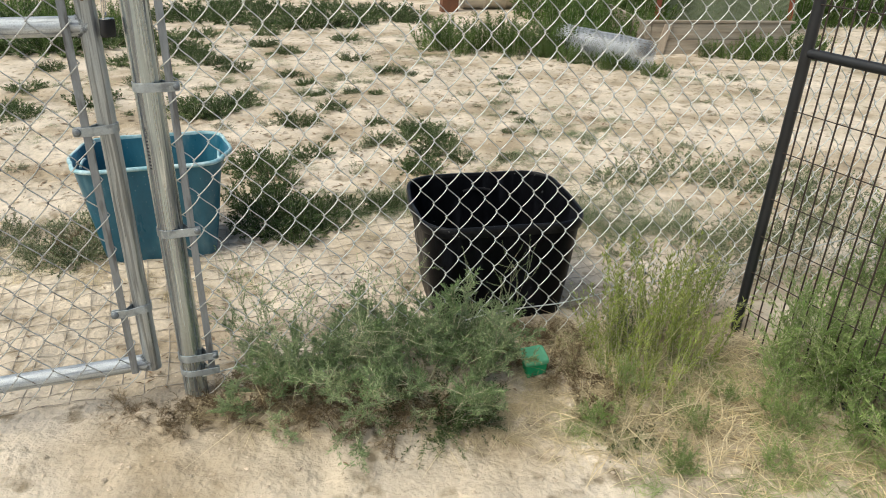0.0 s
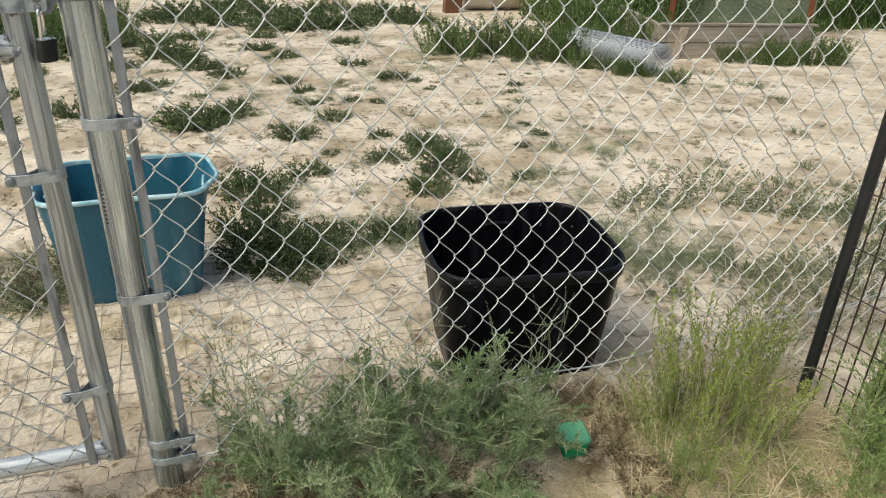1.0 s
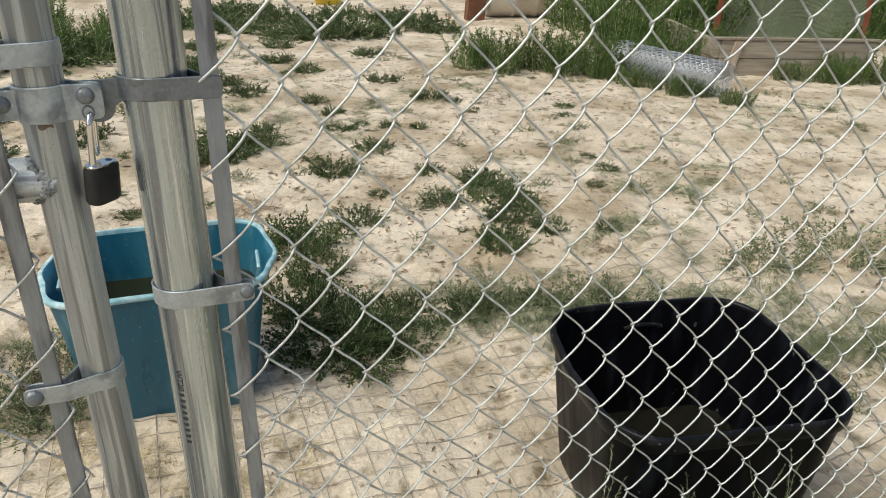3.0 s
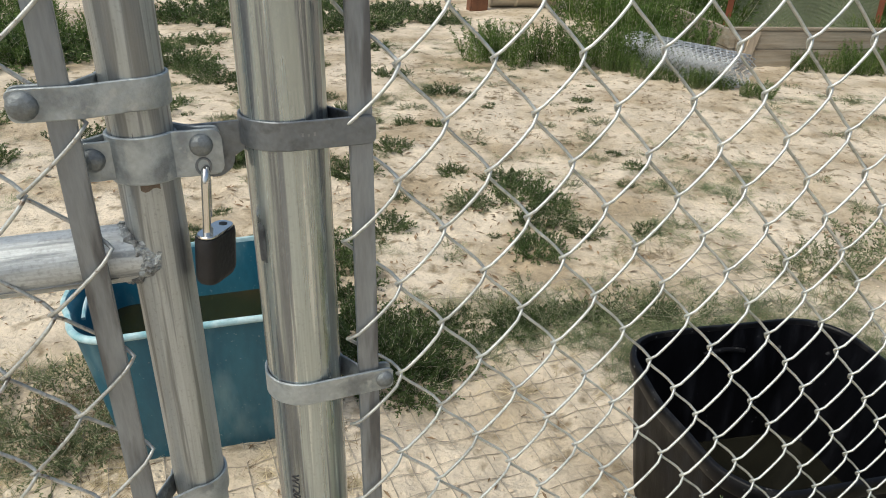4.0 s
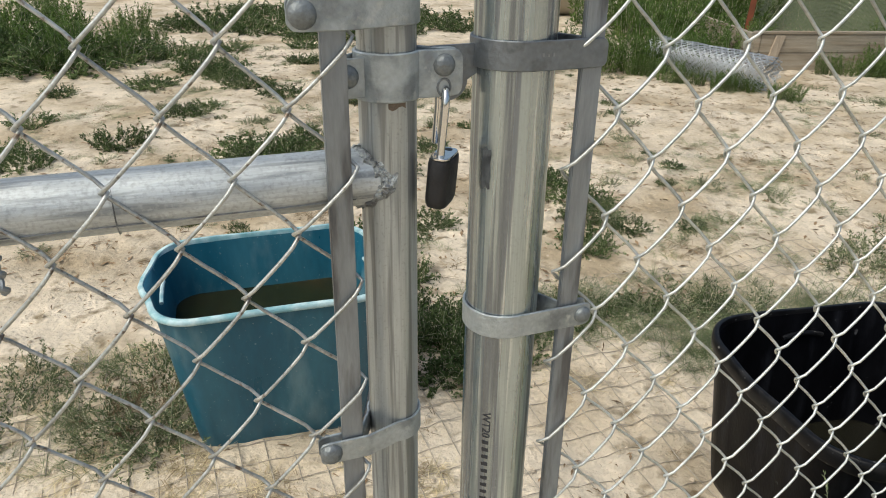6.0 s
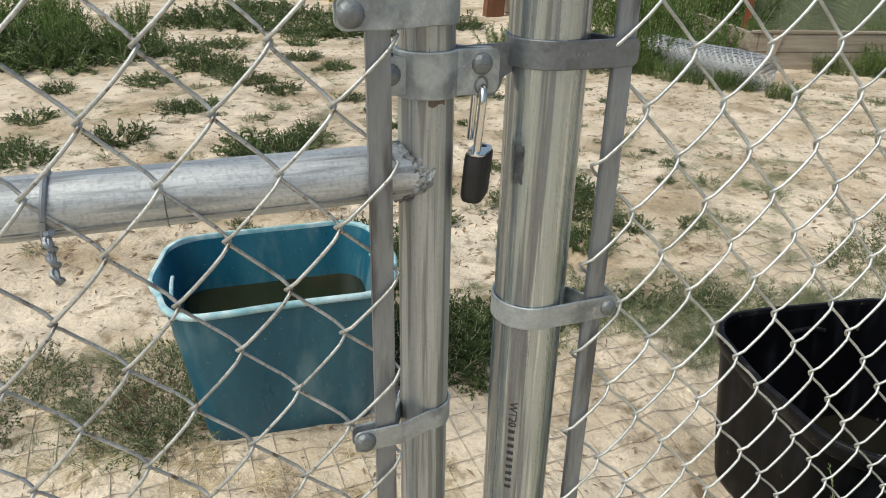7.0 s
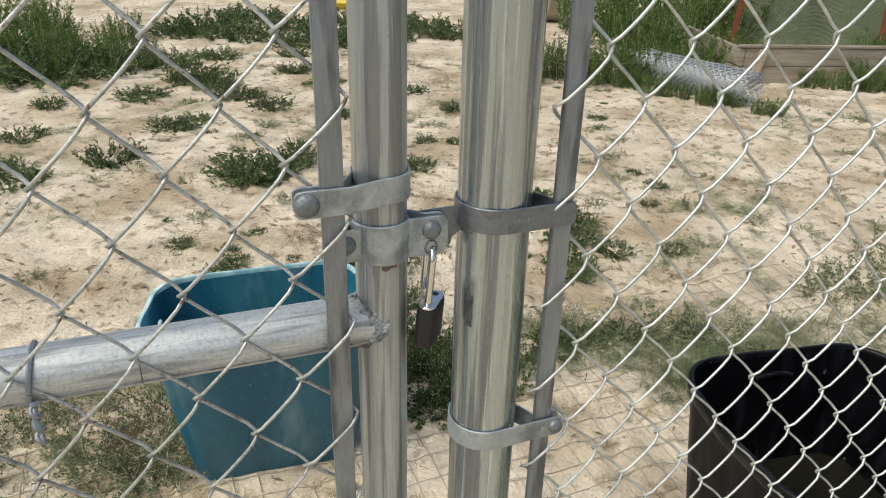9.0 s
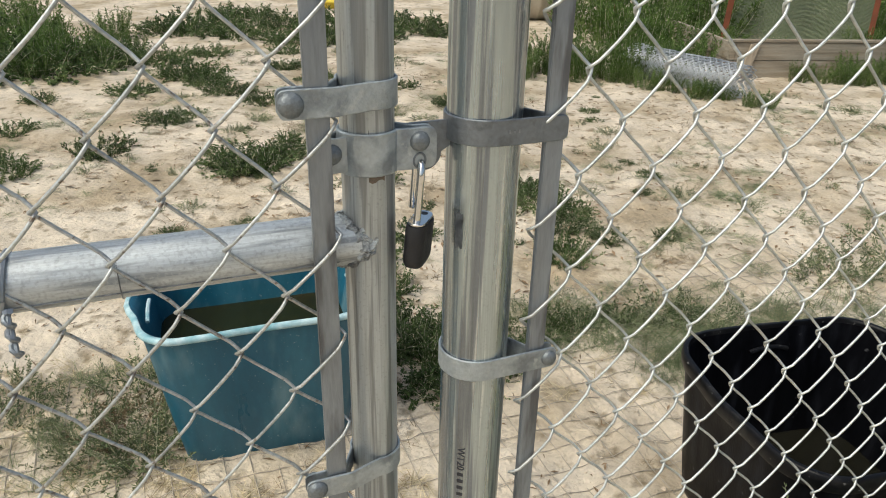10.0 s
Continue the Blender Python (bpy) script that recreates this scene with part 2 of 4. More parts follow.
            rings.append([(x - w.x, y - w.y, z0 + e), (x - w.x * 0.4, y - w.y * 0.4, z0), (x + w.x * 0.4, y + w.y * 0.4, z0), (x + w.x, y + w.y, z0 + e),
                          (x + w.x, y + w.y, z1 - e), (x + w.x * 0.4, y + w.y * 0.4, z1), (x - w.x * 0.4, y - w.y * 0.4, z1), (x - w.x, y - w.y, z1 - e)])
        return self.loft(rings, True, True, True)

    def dome(self, c, axis, r, h, sides=14):
        """A round bolt head on a face whose outward direction is axis."""
        axis = Vector(axis).normalized()
        u = axis.orthogonal().normalized()
        w = axis.cross(u)
        prof = [(1.0, 0.0), (0.98, 0.3), (0.85, 0.62), (0.6, 0.86), (0.3, 0.97), (0.04, 1.0)]
        return self.loft([[Vector(c) + axis * h * k + (u * math.cos(a) + w * math.sin(a)) * r * s for a in (2 * math.pi * q / sides for q in range(sides))]
                          for s, k in prof], True, True, True)

    def mesh(self, name, material, smooth=True, angle=40):
        me = bpy.data.meshes.new(name)
        me.from_pydata(self.v, [], self.f)
        me.materials.append(material)
        if smooth:
            me.shade_smooth()
            if angle:
                me.set_sharp_from_angle(angle=radians(angle))
        return me


def part(name, shape, material, parent=None, label="", angle=40):
    me = shape if isinstance(shape, bpy.types.Mesh) else shape.mesh(name, material, True, angle)
    ob = new(name, me)
    if parent:
        ob.parent = parent
    if label:
        ob["label"] = label
    return ob


def fractal(x, y, z=0.0, octaves=4):
    return noise.fractal(Vector((x, y, z)), 1.0, 2.0, octaves)


# ---- ground ----


def height(x, y):
    """The ground's height: flat sand, a low bank along the fence, lumps and hoof marks."""
    n = -(x + 0.625) * 0.3746 + (y - 1.618) * 0.9272
    bank = 0.05 * math.exp(-((n + 0.12) / 0.28) ** 2)
    near = 1.0 if y < 5 else max(0.3, 1 - (y - 5) * 0.12)
    return bank + 0.016 * fractal(x * 1.3, y * 1.3) + near * (0.013 * fractal(x * 6, y * 6, 3.0, 3) + 0.012 * fractal(x * 17, y * 17, 7.0, 3))


def axis_steps(lo, hi, step, far_lo, far_hi):
    mid = list(np.arange(lo, hi, step))
    a, s = [lo], step
    while a[-1] > far_lo:
        s *= 1.05
        a.append(a[-1] - s)
    b, s = [mid[-1] + step], step
    while b[-1] < far_hi:
        s *= 1.025 if b[-1] < 12 else 1.15
        b.append(b[-1] + s)
    return a[:0:-1] + mid + b


xs, ys = axis_steps(-2.2, 1.6, 0.022, -160, 160), axis_steps(0.7, 4.4, 0.022, -120, 260)
sheet = Shape()
sheet.v = [(x, y, height(x, y)) for y in ys for x in xs]
nx = len(xs)
sheet.f = [(j * nx + i, j * nx + i + 1, (j + 1) * nx + i + 1, (j + 1) * nx + i) for j in range(len(ys) - 1) for i in range(nx - 1)]
tagged(part("ground", sheet, SAND, angle=0), "pale dry sandy yard ground, lumpy and trodden, with darker patches", "ground", kind="structure")

# ---- fence and gate: local x along the fence, y away from the path, z up ----
FENCE = pose(-0.6384, 1.6512, 0, 0, 0, 22)
CELL_H = 0.0879
FACE = -0.026  # the wire and its bars hang this far in front of the pipes


def local(s, n):
    p = FENCE @ Vector((s, n, 0))
    return p.x, p.y


def wire_shape(width, z0, z1, curl, sag, r=0.00145, depth=0.0046):
    """One chain-link wire: a flattened spiral that zigzags over half a diamond, its bends hooked round the next wire."""
    pts, half = [], CELL_H / 2
    a = width / 2
    k, z = 0, z0
    while z < z1 - 1e-6:
        left = k % 2 == 0
        for q in (0.0, 0.06, 0.16, 0.33, 0.5, 0.67, 0.84, 0.94):
            u = q if left else 1 - q
            bow = curl * math.sin(math.pi * (2 * q - 1)) * -1 * abs(2 * q - 1) ** 0.5
            side = -1 if left else 1
            d = depth * side * min(1, min(q, 1 - q) / 0.12)
            belly = sag * math.sin(math.pi * q) ** 0.8 if left else 0.0
            x = -0.0022 + u * (a + 0.0044) + belly * 0.55
            pts.append((x, d, z + q * half + (bow * 0.4 if left else bow) - belly))
        z += half
        k += 1
    return Shape().tube(pts, r, 6)


def fabric(parent, start, direction, count, width, phase, low, high, steel, curl, sag):
    """Hangs the wires side by side; each is a piece of its own."""
    meshes = []
    for par in (0, 1):
        base = phase - CELL_H * math.ceil((phase - low) / CELL_H) + par * CELL_H / 2
        meshes.append(wire_shape(width, base, high, curl, sag).mesh("wire", steel, True, 0))
    hook = wire_shape(width + 0.009, phase - CELL_H * math.ceil((phase - low) / CELL_H), high, curl, sag, depth=0.0060).mesh("wire", steel, True, 0)
    hooked = part("wire", hook, steel, parent, "edge wire hooked round the bar")
    hooked.location = (start - 0.0045 if direction > 0 else start - width / 2, FACE, 0)
    for k in range(1, count):
        w = part("wire", meshes[k % 2], steel, parent)
        w.location = (start + direction * k * width / 2 - (width / 2 if direction < 0 else 0), FACE, 0)


def band_path(cx, r, tab, reach, gap, face=FACE):
    """A clamp that wraps a pipe at (cx, 0) and runs out to a tab at x = tab."""
    side = 1 if tab > cx else -1
    pts = [(tab, face + gap), (cx + side * (reach + 0.004), face + gap * 1.15)]
    lead = math.radians(2 if face < -0.02 else 24)
    end = math.radians(276 if face < -0.02 else 326)
    for i in range(27):
        a = lead + (end - lead) * i / 26
        pts.append((cx + side * r * math.cos(a), r * math.sin(a)))
    pts += [(cx + side * reach, face - gap * 1.1), (tab, face - gap)]
    return pts


fence = tagged(new("chain_link_fence"), "galvanised chain-link fence with round steel end post", "fence")
fence.matrix_basis = FENCE
POST_X, POST_R = -0.046, 0.0305
post = part("post", Shape().tube([(POST_X, 0, z) for z in (-0.3, 0.4, 0.9, 1.4, 1.95)], POST_R, 40), GALV, fence, "shiny galvanised round end post")
BAR_X = 0.003
part("tension_bar", Shape().box((BAR_X - 0.0085, FACE - 0.0028, 0.12), (BAR_X + 0.0085, FACE + 0.0028, 1.88), 0.0008), BAR, fence, "flat dark grey steel bar")
for z, tab, material, lab in ((1.1025, 0.013, STRAP_DARK, "dark steel latch strap"), (0.884, 0.023, STRAP, "galvanised brace band"),
                              (0.529, 0.023, STRAP, "galvanised brace band"), (0.167, 0.023, STRAP, "galvanised brace band")):
    band = part("brace_band", Shape().strap(band_path(POST_X, POST_R + 0.0014, tab, 0.040, 0.0046), z - 0.0105, z + 0.0105, 0.0022), material, fence, lab)
    if z < 1.0:
        part("bolt", Shape().dome((0.0155, FACE - 0.0055, z), (0, -1, 0), 0.0076, 0.005).tube([(0.0155, FACE + 0.004, z), (0.0155, FACE + 0.014, z)], 0.004, 8), BOLT, band)
part("base_band", Shape().strap(band_path(POST_X, POST_R + 0.0014, 0.022, 0.040, 0.0046), 0.112, 0.130, 0.0022), STRAP, fence, "galvanised brace band")
fabric(fence, -0.0070, 1, 96, 0.0744, 0.927, 0.06, 1.9, WIRE, 0.0022, 0.0024)
part("bottom_wire", Shape().tube([(-0.05 + 0.12 * i, FACE + 0.004 + 0.006 * math.sin(i * 1.9), 0.10 + 0.006 * i + 0.006 * math.sin(i * 1.1)) for i in range(31)], 0.0022, 6), WIRE, fence, "straight galvanised wire along the foot")

gate = tagged(new("gate"), "closed galvanised pipe gate covered in chain-link wire", "gate")
gate.matrix_basis = FENCE
rng0 = random.Random(3)
STILE_X, STILE_R, RAIL_Z = -0.143, 0.0208, 1.017
part("stile", Shape().tube([(STILE_X, 0, z) for z in (0.145, 0.15, 0.6, 1.2, 1.9)], STILE_R, 32), GALV_DULL, gate, "weathered galvanised gate stile")
mid = part("rail", Shape().tube([(STILE_X - 0.012, 0, RAIL_Z), (-0.6, 0, RAIL_Z + 0.002), (-1.45, 0, RAIL_Z + 0.004)], 0.0212, 32), GALV_RAIL, gate, "galvanised middle rail of round pipe")
part("rail", Shape().tube([(STILE_X - 0.012, 0, 0.163), (-0.6, 0, 0.165), (-1.45, 0, 0.167)], 0.0212, 32), GALV_RAIL, gate, "galvanised bottom rail of round pipe")
for z in (RAIL_Z, 0.163):
    weld = Shape()
    for layer in range(4):
        pts, rad = [], []
        for i in range(73):
            a = 2 * math.pi * i / 72
            jit = [noise.noise(Vector((i * 0.55, z * 9 + layer * 3.1, q * 5.0))) for q in range(4)]
            x = STILE_X - math.sqrt(max(0, STILE_R ** 2 - (0.0195 * math.sin(a)) ** 2)) + 0.0022 * (layer - 1.2) + 0.0035 * jit[0]
            grow = 0.0206 + 0.0016 * jit[1]
            pts.append((x, -grow * math.sin(a), z + grow * math.cos(a) + 0.0015 * jit[2]))
            rad.append(max(0.0006, 0.0021 + 0.0030 * jit[3]))
        weld.tube(pts, rad, 7)
    part("weld", weld, WELD, gate, "ragged grey weld bead")
for k in range(40):
    a = rng0.gauss(math.pi * 0.55, 0.9)
    y, z = -0.0210 * math.sin(a), RAIL_Z + 0.0210 * math.cos(a)
    x = STILE_X - math.sqrt(max(0, STILE_R ** 2 - y * y * 0.9)) + rng0.gauss(0.001, 0.0035)
    r = 0.0013 + 0.0022 * rng0.random() ** 2
    part("weld_lump", Shape().dome((x, y + 0.0002, z), (rng0.uniform(-0.5, 0.5), y * 40, (z - RAIL_Z) * 25 + rng0.uniform(-0.6, 0.6)), r, r * rng0.uniform(0.4, 0.8), 7), WELD, gate)
GBAR_X = -0.1857
part("tension_bar", Shape().box((GBAR_X - 0.0085, FACE - 0.0028, 0.15), (GBAR_X + 0.0085, FACE + 0.0028, 1.88), 0.0008), BAR, gate, "flat grey steel bar")
for z in (1.1355, 0.795, 0.330):
    band = part("brace_band", Shape().strap(band_path(STILE_X, STILE_R + 0.0014, -0.213, 0.030, 0.0046), z - 0.0105, z + 0.0105, 0.0022), STRAP, gate, "galvanised brace band")
    part("bolt", Shape().dome((-0.2045, FACE - 0.0055, z), (0, -1, 0), 0.0092, 0.006).tube([(-0.2045, FACE + 0.004, z), (-0.2045, FACE + 0.014, z)], 0.004, 8), BOLT, band)
fabric(gate, -0.179, -1, 33, 0.077, 1.033 + CELL_H / 2, 0.13, 1.9, WIRE_GATE, 0.0012, 0.0012)

# latch: a broad clamp on the stile with a flat flange towards the post
LATCH = -0.009
LZ0, LZ1 = 1.0745, 1.1075
clamp = part("latch_clamp", Shape().strap(band_path(STILE_X, STILE_R + 0.0016, -0.092, 0.031, 0.0040, LATCH), LZ0, LZ1, 0.0028), STRAP, gate, "broad galvanised latch clamp")
part("clamp_tail", Shape().strap(band_path(STILE_X, STILE_R + 0.0012, -0.186, 0.030, 0.0040, LATCH), LZ0 + 0.003, LZ1 - 0.003, 0.0022), STRAP, clamp)
part("bolt", Shape().dome((-0.1060, LATCH - 0.0056, 1.0968), (0, -1, 0), 0.0080, 0.0058), BOLT, clamp)
part("bolt", Shape().dome((-0.1745, LATCH - 0.0052, 1.0925), (0, -1, 0), 0.0080, 0.0054), BOLT, clamp)
ring = [(-0.1060 + 0.0048 * math.cos(a), LATCH - 0.0060, 1.0815 + 0.0058 * math.sin(a)) for a in (2 * math.pi * i / 16 for i in range(17))]
part("padlock_hole", Shape().tube(ring, 0.0009, 6), STRAP_DARK, clamp)
# rounded keeper plate behind the flange, joined to the strap round the post
keeper = Shape()
out = [(-0.112, 1.1075), (-0.112, 1.073)] + [(-0.098 + 0.0145 * math.cos(a), 1.083 - 0.0145 * math.sin(a)) for a in (math.pi * 0.72 - math.pi * 0.72 * i / 8 for i in range(9))] + [(-0.066, 1.0935), (-0.066, 1.1085)]
keeper.loft([[(x, LATCH + 0.0066, z) for x, z in out], [(x, LATCH + 0.0096, z) for x, z in out]], True, True, True)
part("keeper", keeper, STRAP_DARK, fence, "dark steel keeper plate")
# twisted wire tie round the middle rail
tie = [(-0.402 + 0.004 * math.sin(a), -0.0232 * math.cos(a), RAIL_Z + 0.0232 * math.sin(a)) for a in (math.pi * 2 * i / 20 for i in range(21))]
tie2 = [(-0.401 + 0.0025 * math.cos(i * 0.9), -0.0245 + 0.0025 * math.sin(i * 0.9), RAIL_Z - 0.008 - 0.0016 * i) for i in range(24)]
part("wire_tie", Shape().tube(tie, 0.0022, 7).tube(tie2, 0.0021, 7).tube([(x + 0.003 * math.cos(i * 0.9 + 3), y, z) for i, (x, y, z) in enumerate(tie2)], 0.0019, 7), BAR, gate, "twisted grey wire tie")

# printed pipe marking, running down the post: characters and bars
def on_post(flat, x0, z0, size):
    """Wraps flat lettering round the post so that it reads downwards."""
    out = Shape()
    for me_v, me_f in flat:
        out.add([(POST_X + (POST_R + 0.0004) * math.sin(x0 + v[1] * size / POST_R), -(POST_R + 0.0004) * math.cos(x0 + v[1] * size / POST_R), z0 - v[0] * size) for v in me_v], me_f)
    return out


font = bpy.data.curves.new("marking", "FONT")
font.body, font.size = "WT20", 1.0
text_ob = new("marking_source", font)
text_me = bpy.data.meshes.new_from_object(text_ob.evaluated_get(bpy.context.evaluated_depsgraph_get()))
flat = [([v.co[:] for v in text_me.vertices], [p.vertices[:] for p in text_me.polygons])]
bpy.data.objects.remove(text_ob)
bpy.data.curves.remove(font)
bpy.data.meshes.remove(text_me)
for i in range(9):
    x = 3.0 + i * 0.78
    flat.append(([(x, 0, 0), (x + 0.34, 0.05, 0), (x + 0.34, 0.6, 0), (x, 0.6, 0)], [(0, 1, 2, 3)]))
part("marking", on_post(flat, -0.80, 0.795, 0.0105), INK, post, "black printed pipe marking", 0)
part("ink_smudge", on_post([([(i / 6 + 0.05 * math.sin(j * 2.3), j / 17 + 0.012 * math.sin(i * 2.1), 0) for j in range(5) for i in range(7)], [(j * 7 + i, j * 7 + i + 1, (j + 1) * 7 + i + 1, (j + 1) * 7 + i) for j in range(4) for i in range(6)])], -1.13, 1.034, 0.031), SMUDGE, post, "dark smudge on the pipe", 0)

rust = Shape()
grid = [(STILE_X + (STILE_R + 0.0004) * math.sin(-0.25 + 0.12 * i), -(STILE_R + 0.0004) * math.cos(-0.25 + 0.12 * i), 1.0745 - 0.0020 * j * (0.7 + 0.25 * math.sin(i * 1.3))) for j in range(4) for i in range(6)]
rust.add(grid, [(j * 6 + i, j * 6 + i + 1, (j + 1) * 6 + i + 1, (j + 1) * 6 + i) for j in range(3) for i in range(5)])
part("rust_stain", rust, RUST, gate, "brown rust stain below the clamp")
part("seam", Shape().tube([(STILE_X - 0.03, -0.0186, RAIL_Z - 0.0104), (-0.6, -0.0186, RAIL_Z - 0.0088), (-1.45, -0.0186, RAIL_Z - 0.006)], 0.0005, 5), BAR, mid, "dark weld seam along the pipe")
joint = [(-0.330, -0.0213 * math.cos(a), RAIL_Z + 0.0213 * math.sin(a)) for a in (2 * math.pi * i / 28 for i in range(29))]
part("joint_line", Shape().tube(joint, 0.0005, 5), BAR, mid, "thin dark joint round the pipe")
for k in range(5):
    x, y = POST_X + 0.006 + 0.0042 * k, -(POST_R + 0.0027)
    part("stamp_mark", Shape().box((x, y - 0.0004 + 0.00012 * k * k, 1.1020), (x + 0.0013, y + 0.0012 + 0.00012 * k * k, 1.1045 - 0.0009 * (k % 2))), ENGRAVE, fence)

# ---- padlock: hanging open, the long leg in its body, the short leg free behind the flange ----
lock = tagged(new("padlock"), "open padlock with black rubber cover, hanging by its chrome shackle", "padlock")
lock.matrix_basis = FENCE @ pose(-0.1060, LATCH - 0.001, 1.0785, 0, 5, 0)
LEG = 0.0105
arch = [(0, -LEG, -0.050), (0, -LEG, -0.012)] + [(0.0010 * i / 4, -LEG * math.cos(math.pi * i / 8), -0.008 + 0.0105 * math.sin(math.pi * i / 8)) for i in range(9)] + [(0.0024, LEG, -0.012), (0.0026, LEG, -0.0405), (0.0026, LEG, -0.0420)]
part("shackle", Shape().tube(arch, [0.0029] * (len(arch) - 1) + [0.0018], 12), CHROME, lock, "polished chrome shackle")


def slab(w, d, z0, z1, r, n=28):
    """A body with rounded ends seen from above, and softened top and bottom."""
    def ring(k, z):
        return [(w * k * math.copysign(abs(math.cos(a)) ** 0.45, math.cos(a)), d * k * math.copysign(abs(math.sin(a)) ** 0.75, math.sin(a)), z)
                for a in (2 * math.pi * i / n for i in range(n))]
    return Shape().loft([ring(0.86, z0), ring(0.97, z0 + r), ring(1, z0 + 2 * r), ring(1, z1 - r), ring(0.96, z1)], True, True, True)


def swung(shape):
    """Turns a shape of the body about its long leg."""
    m = Matrix.Translation((0, -LEG, 0)) @ Matrix.Rotation(radians(54), 4, "Z") @ Matrix.Translation((LEG, 0, 0))
    shape.v = [(m @ Vector(p))[:] for p in shape.v]
    return shape


body = part("body", swung(slab(0.0190, 0.0088, -0.084, -0.048, 0.003)), RUBBER, lock, "black rubber-covered body")
part("top_plate", swung(slab(0.0176, 0.0076, -0.0485, -0.0455, 0.0006)), CHROME, body, "bare steel top")
# Flat black disc on the plate paints the shade inside the empty hole.
part("shackle_hole", swung(Shape().tube([(LEG, 0, -0.0460), (LEG, 0, -0.0452)], 0.0031, 14)), RUBBER, body, "black disc painting the shade inside the empty shackle hole")

# ---- tubs ----


def ring_rr(hx, hy, r, z, n=12, flare=0.0):
    """A rounded rectangle at height z; flare pushes out the middle of the short sides."""
    pts = []
    for cx, cy, a0 in ((hx - r, hy - r, 0), (-hx + r, hy - r, 90), (-hx + r, -hy + r, 180), (hx - r, -hy + r, 270)):
        for i in range(n + 1):
            a = radians(a0 + 90 * i / n)
            pts.append([cx + r * math.cos(a), cy + r * math.sin(a), z])
    dense = []
    for i, p in enumerate(pts):
        q = pts[(i + 1) % len(pts)]
        steps = 6 if math.dist(p, q) > 0.06 else 1
        dense += [[p[k] + (q[k] - p[k]) * j / steps for k in range(3)] for j in range(steps)]
    for p in dense:
        if abs(p[0]) > hx * 0.8 and flare:
            w = math.exp(-(p[1] / (hy * 0.42)) ** 2)
            p[0] += math.copysign(flare * w, p[0])
            p[2] += -0.35 * flare * w
    return dense


def tub(name, label, m, top, bottom, r_top, r_bot, h, body_mat, rim_mat, water_mat, water_z, flare, lip, wobble, bulge=1.0):
    thing = tagged(new(name), label, "tub")
    thing.matrix_basis = m

    def level(k, grow=0.0, z=None, f=0.0):
        e = k ** 0.9
        return ring_rr(bottom[0] + (top[0] - bottom[0]) * e + grow, bottom[1] + (top[1] - bottom[1]) * e + grow, r_bot + (r_top - r_bot) * e + grow * 0.5, h * k if z is None else z, flare=f)

    t = 0.005
    rings = [ring_rr(bottom[0] - 0.010, bottom[1] - 0.010, r_bot - 0.008, -0.006), level(0.0, -0.002, -0.003), level(0.03)]
    rings += [level(k, f=flare * max(0, (k - 0.75) / 0.25) ** 1.5) for k in (0.2, 0.4, 0.6, 0.75, 0.82, 0.88, 0.93, 0.98)]
    rings += [level(k, -t, f=flare * max(0, (k - 0.75) / 0.25) ** 1.5) for k in (0.98, 0.93, 0.88, 0.82, 0.75, 0.6, 0.4, 0.2, 0.05)]
    rings += [ring_rr(bottom[0] - 0.03, bottom[1] - 0.03, r_bot - 0.02, 0.012)]
    for rg in rings:
        for p in rg:
            w = wobble * noise.noise(Vector((p[0] * 5, p[1] * 5, p[2] * 3 + top[0] * 50)))
            p[0] += w * p[2] / h
            p[1] += w * p[2] / h
    part("body", Shape().loft(rings, True, True, True), body_mat, thing, angle=60)
    out, top_r = level(0.98, f=flare), []
    for g, dz in ((0.0, -lip), (0.006, -lip), (0.010, -lip * 0.8), (0.0115, -lip * 0.3), (0.009, 0.002), (0.003, 0.005), (-0.004, 0.004), (-t - 0.001, -0.002), (-t - 0.001, -0.012)):
        rg = level(0.98, g * bulge if g > 0 else g, f=flare)
        for p in rg:
            w = wobble * noise.noise(Vector((p[0] * 5, p[1] * 5, h * 0.98 * 3 + top[0] * 50)))
            p[0] += w
            p[1] += w
            p[2] += dz + 0.002 * noise.noise(Vector((p[0] * 14, p[1] * 14, 1)))
        top_r.append(rg)
    part("rim", Shape().loft(top_r), rim_mat, thing, angle=60)
    if water_mat:
        k = water_z / h
        rg = level(k, -t + 0.001, water_z)
        part("water", Shape().add(rg, [tuple(range(len(rg)))]), water_mat, thing, "still murky water")
    return thing


teal = tub("plastic_tub", "faded teal plastic tub half full of murky green water", pose(-1.19, 2.645, 0.0, 0, 0, 19), (0.262, 0.212), (0.198, 0.158), 0.09, 0.036,
           0.405, TEAL, TEAL_RIM, MURK, 0.250, 0.034, 0.010, 0.008, 0.7)
black = tub("plastic_tub", "scuffed black plastic tub holding a little dark water", pose(0.115, 2.31, 0.0, 0, 0, 13), (0.262, 0.245), (0.215, 0.195), 0.11, 0.07,
            0.385, BLACK_TUB, BLACK_RIM, DARK_WATER, 0.08, 0.012, 0.030, 0.006, 0.55)
for sx in (1, -1):
    # Pale rim colour on the teal grips paints in their lit inner wall.
    part("handle", Shape().tube([(sx * 0.246, y, 0.362 + 0.010 * math.cos(y * 26)) for y in (-0.055, -0.045, -0.025, 0, 0.025, 0.045, 0.055)], 0.005, 8), TEAL_RIM, teal, "moulded grip")
    part("handle", Shape().tube([(x, sx * 0.226, 0.315 + 0.012 * math.cos(x * 26)) for x in (-0.05, -0.042, -0.025, 0, 0.025, 0.042, 0.05)], 0.006, 8), BLACK_RIM, black, "moulded grip")

# ---- small green container ----
pot = tagged(new("plastic_container"), "small translucent-looking green plastic container with lid, upturned in the dry grass", "container")
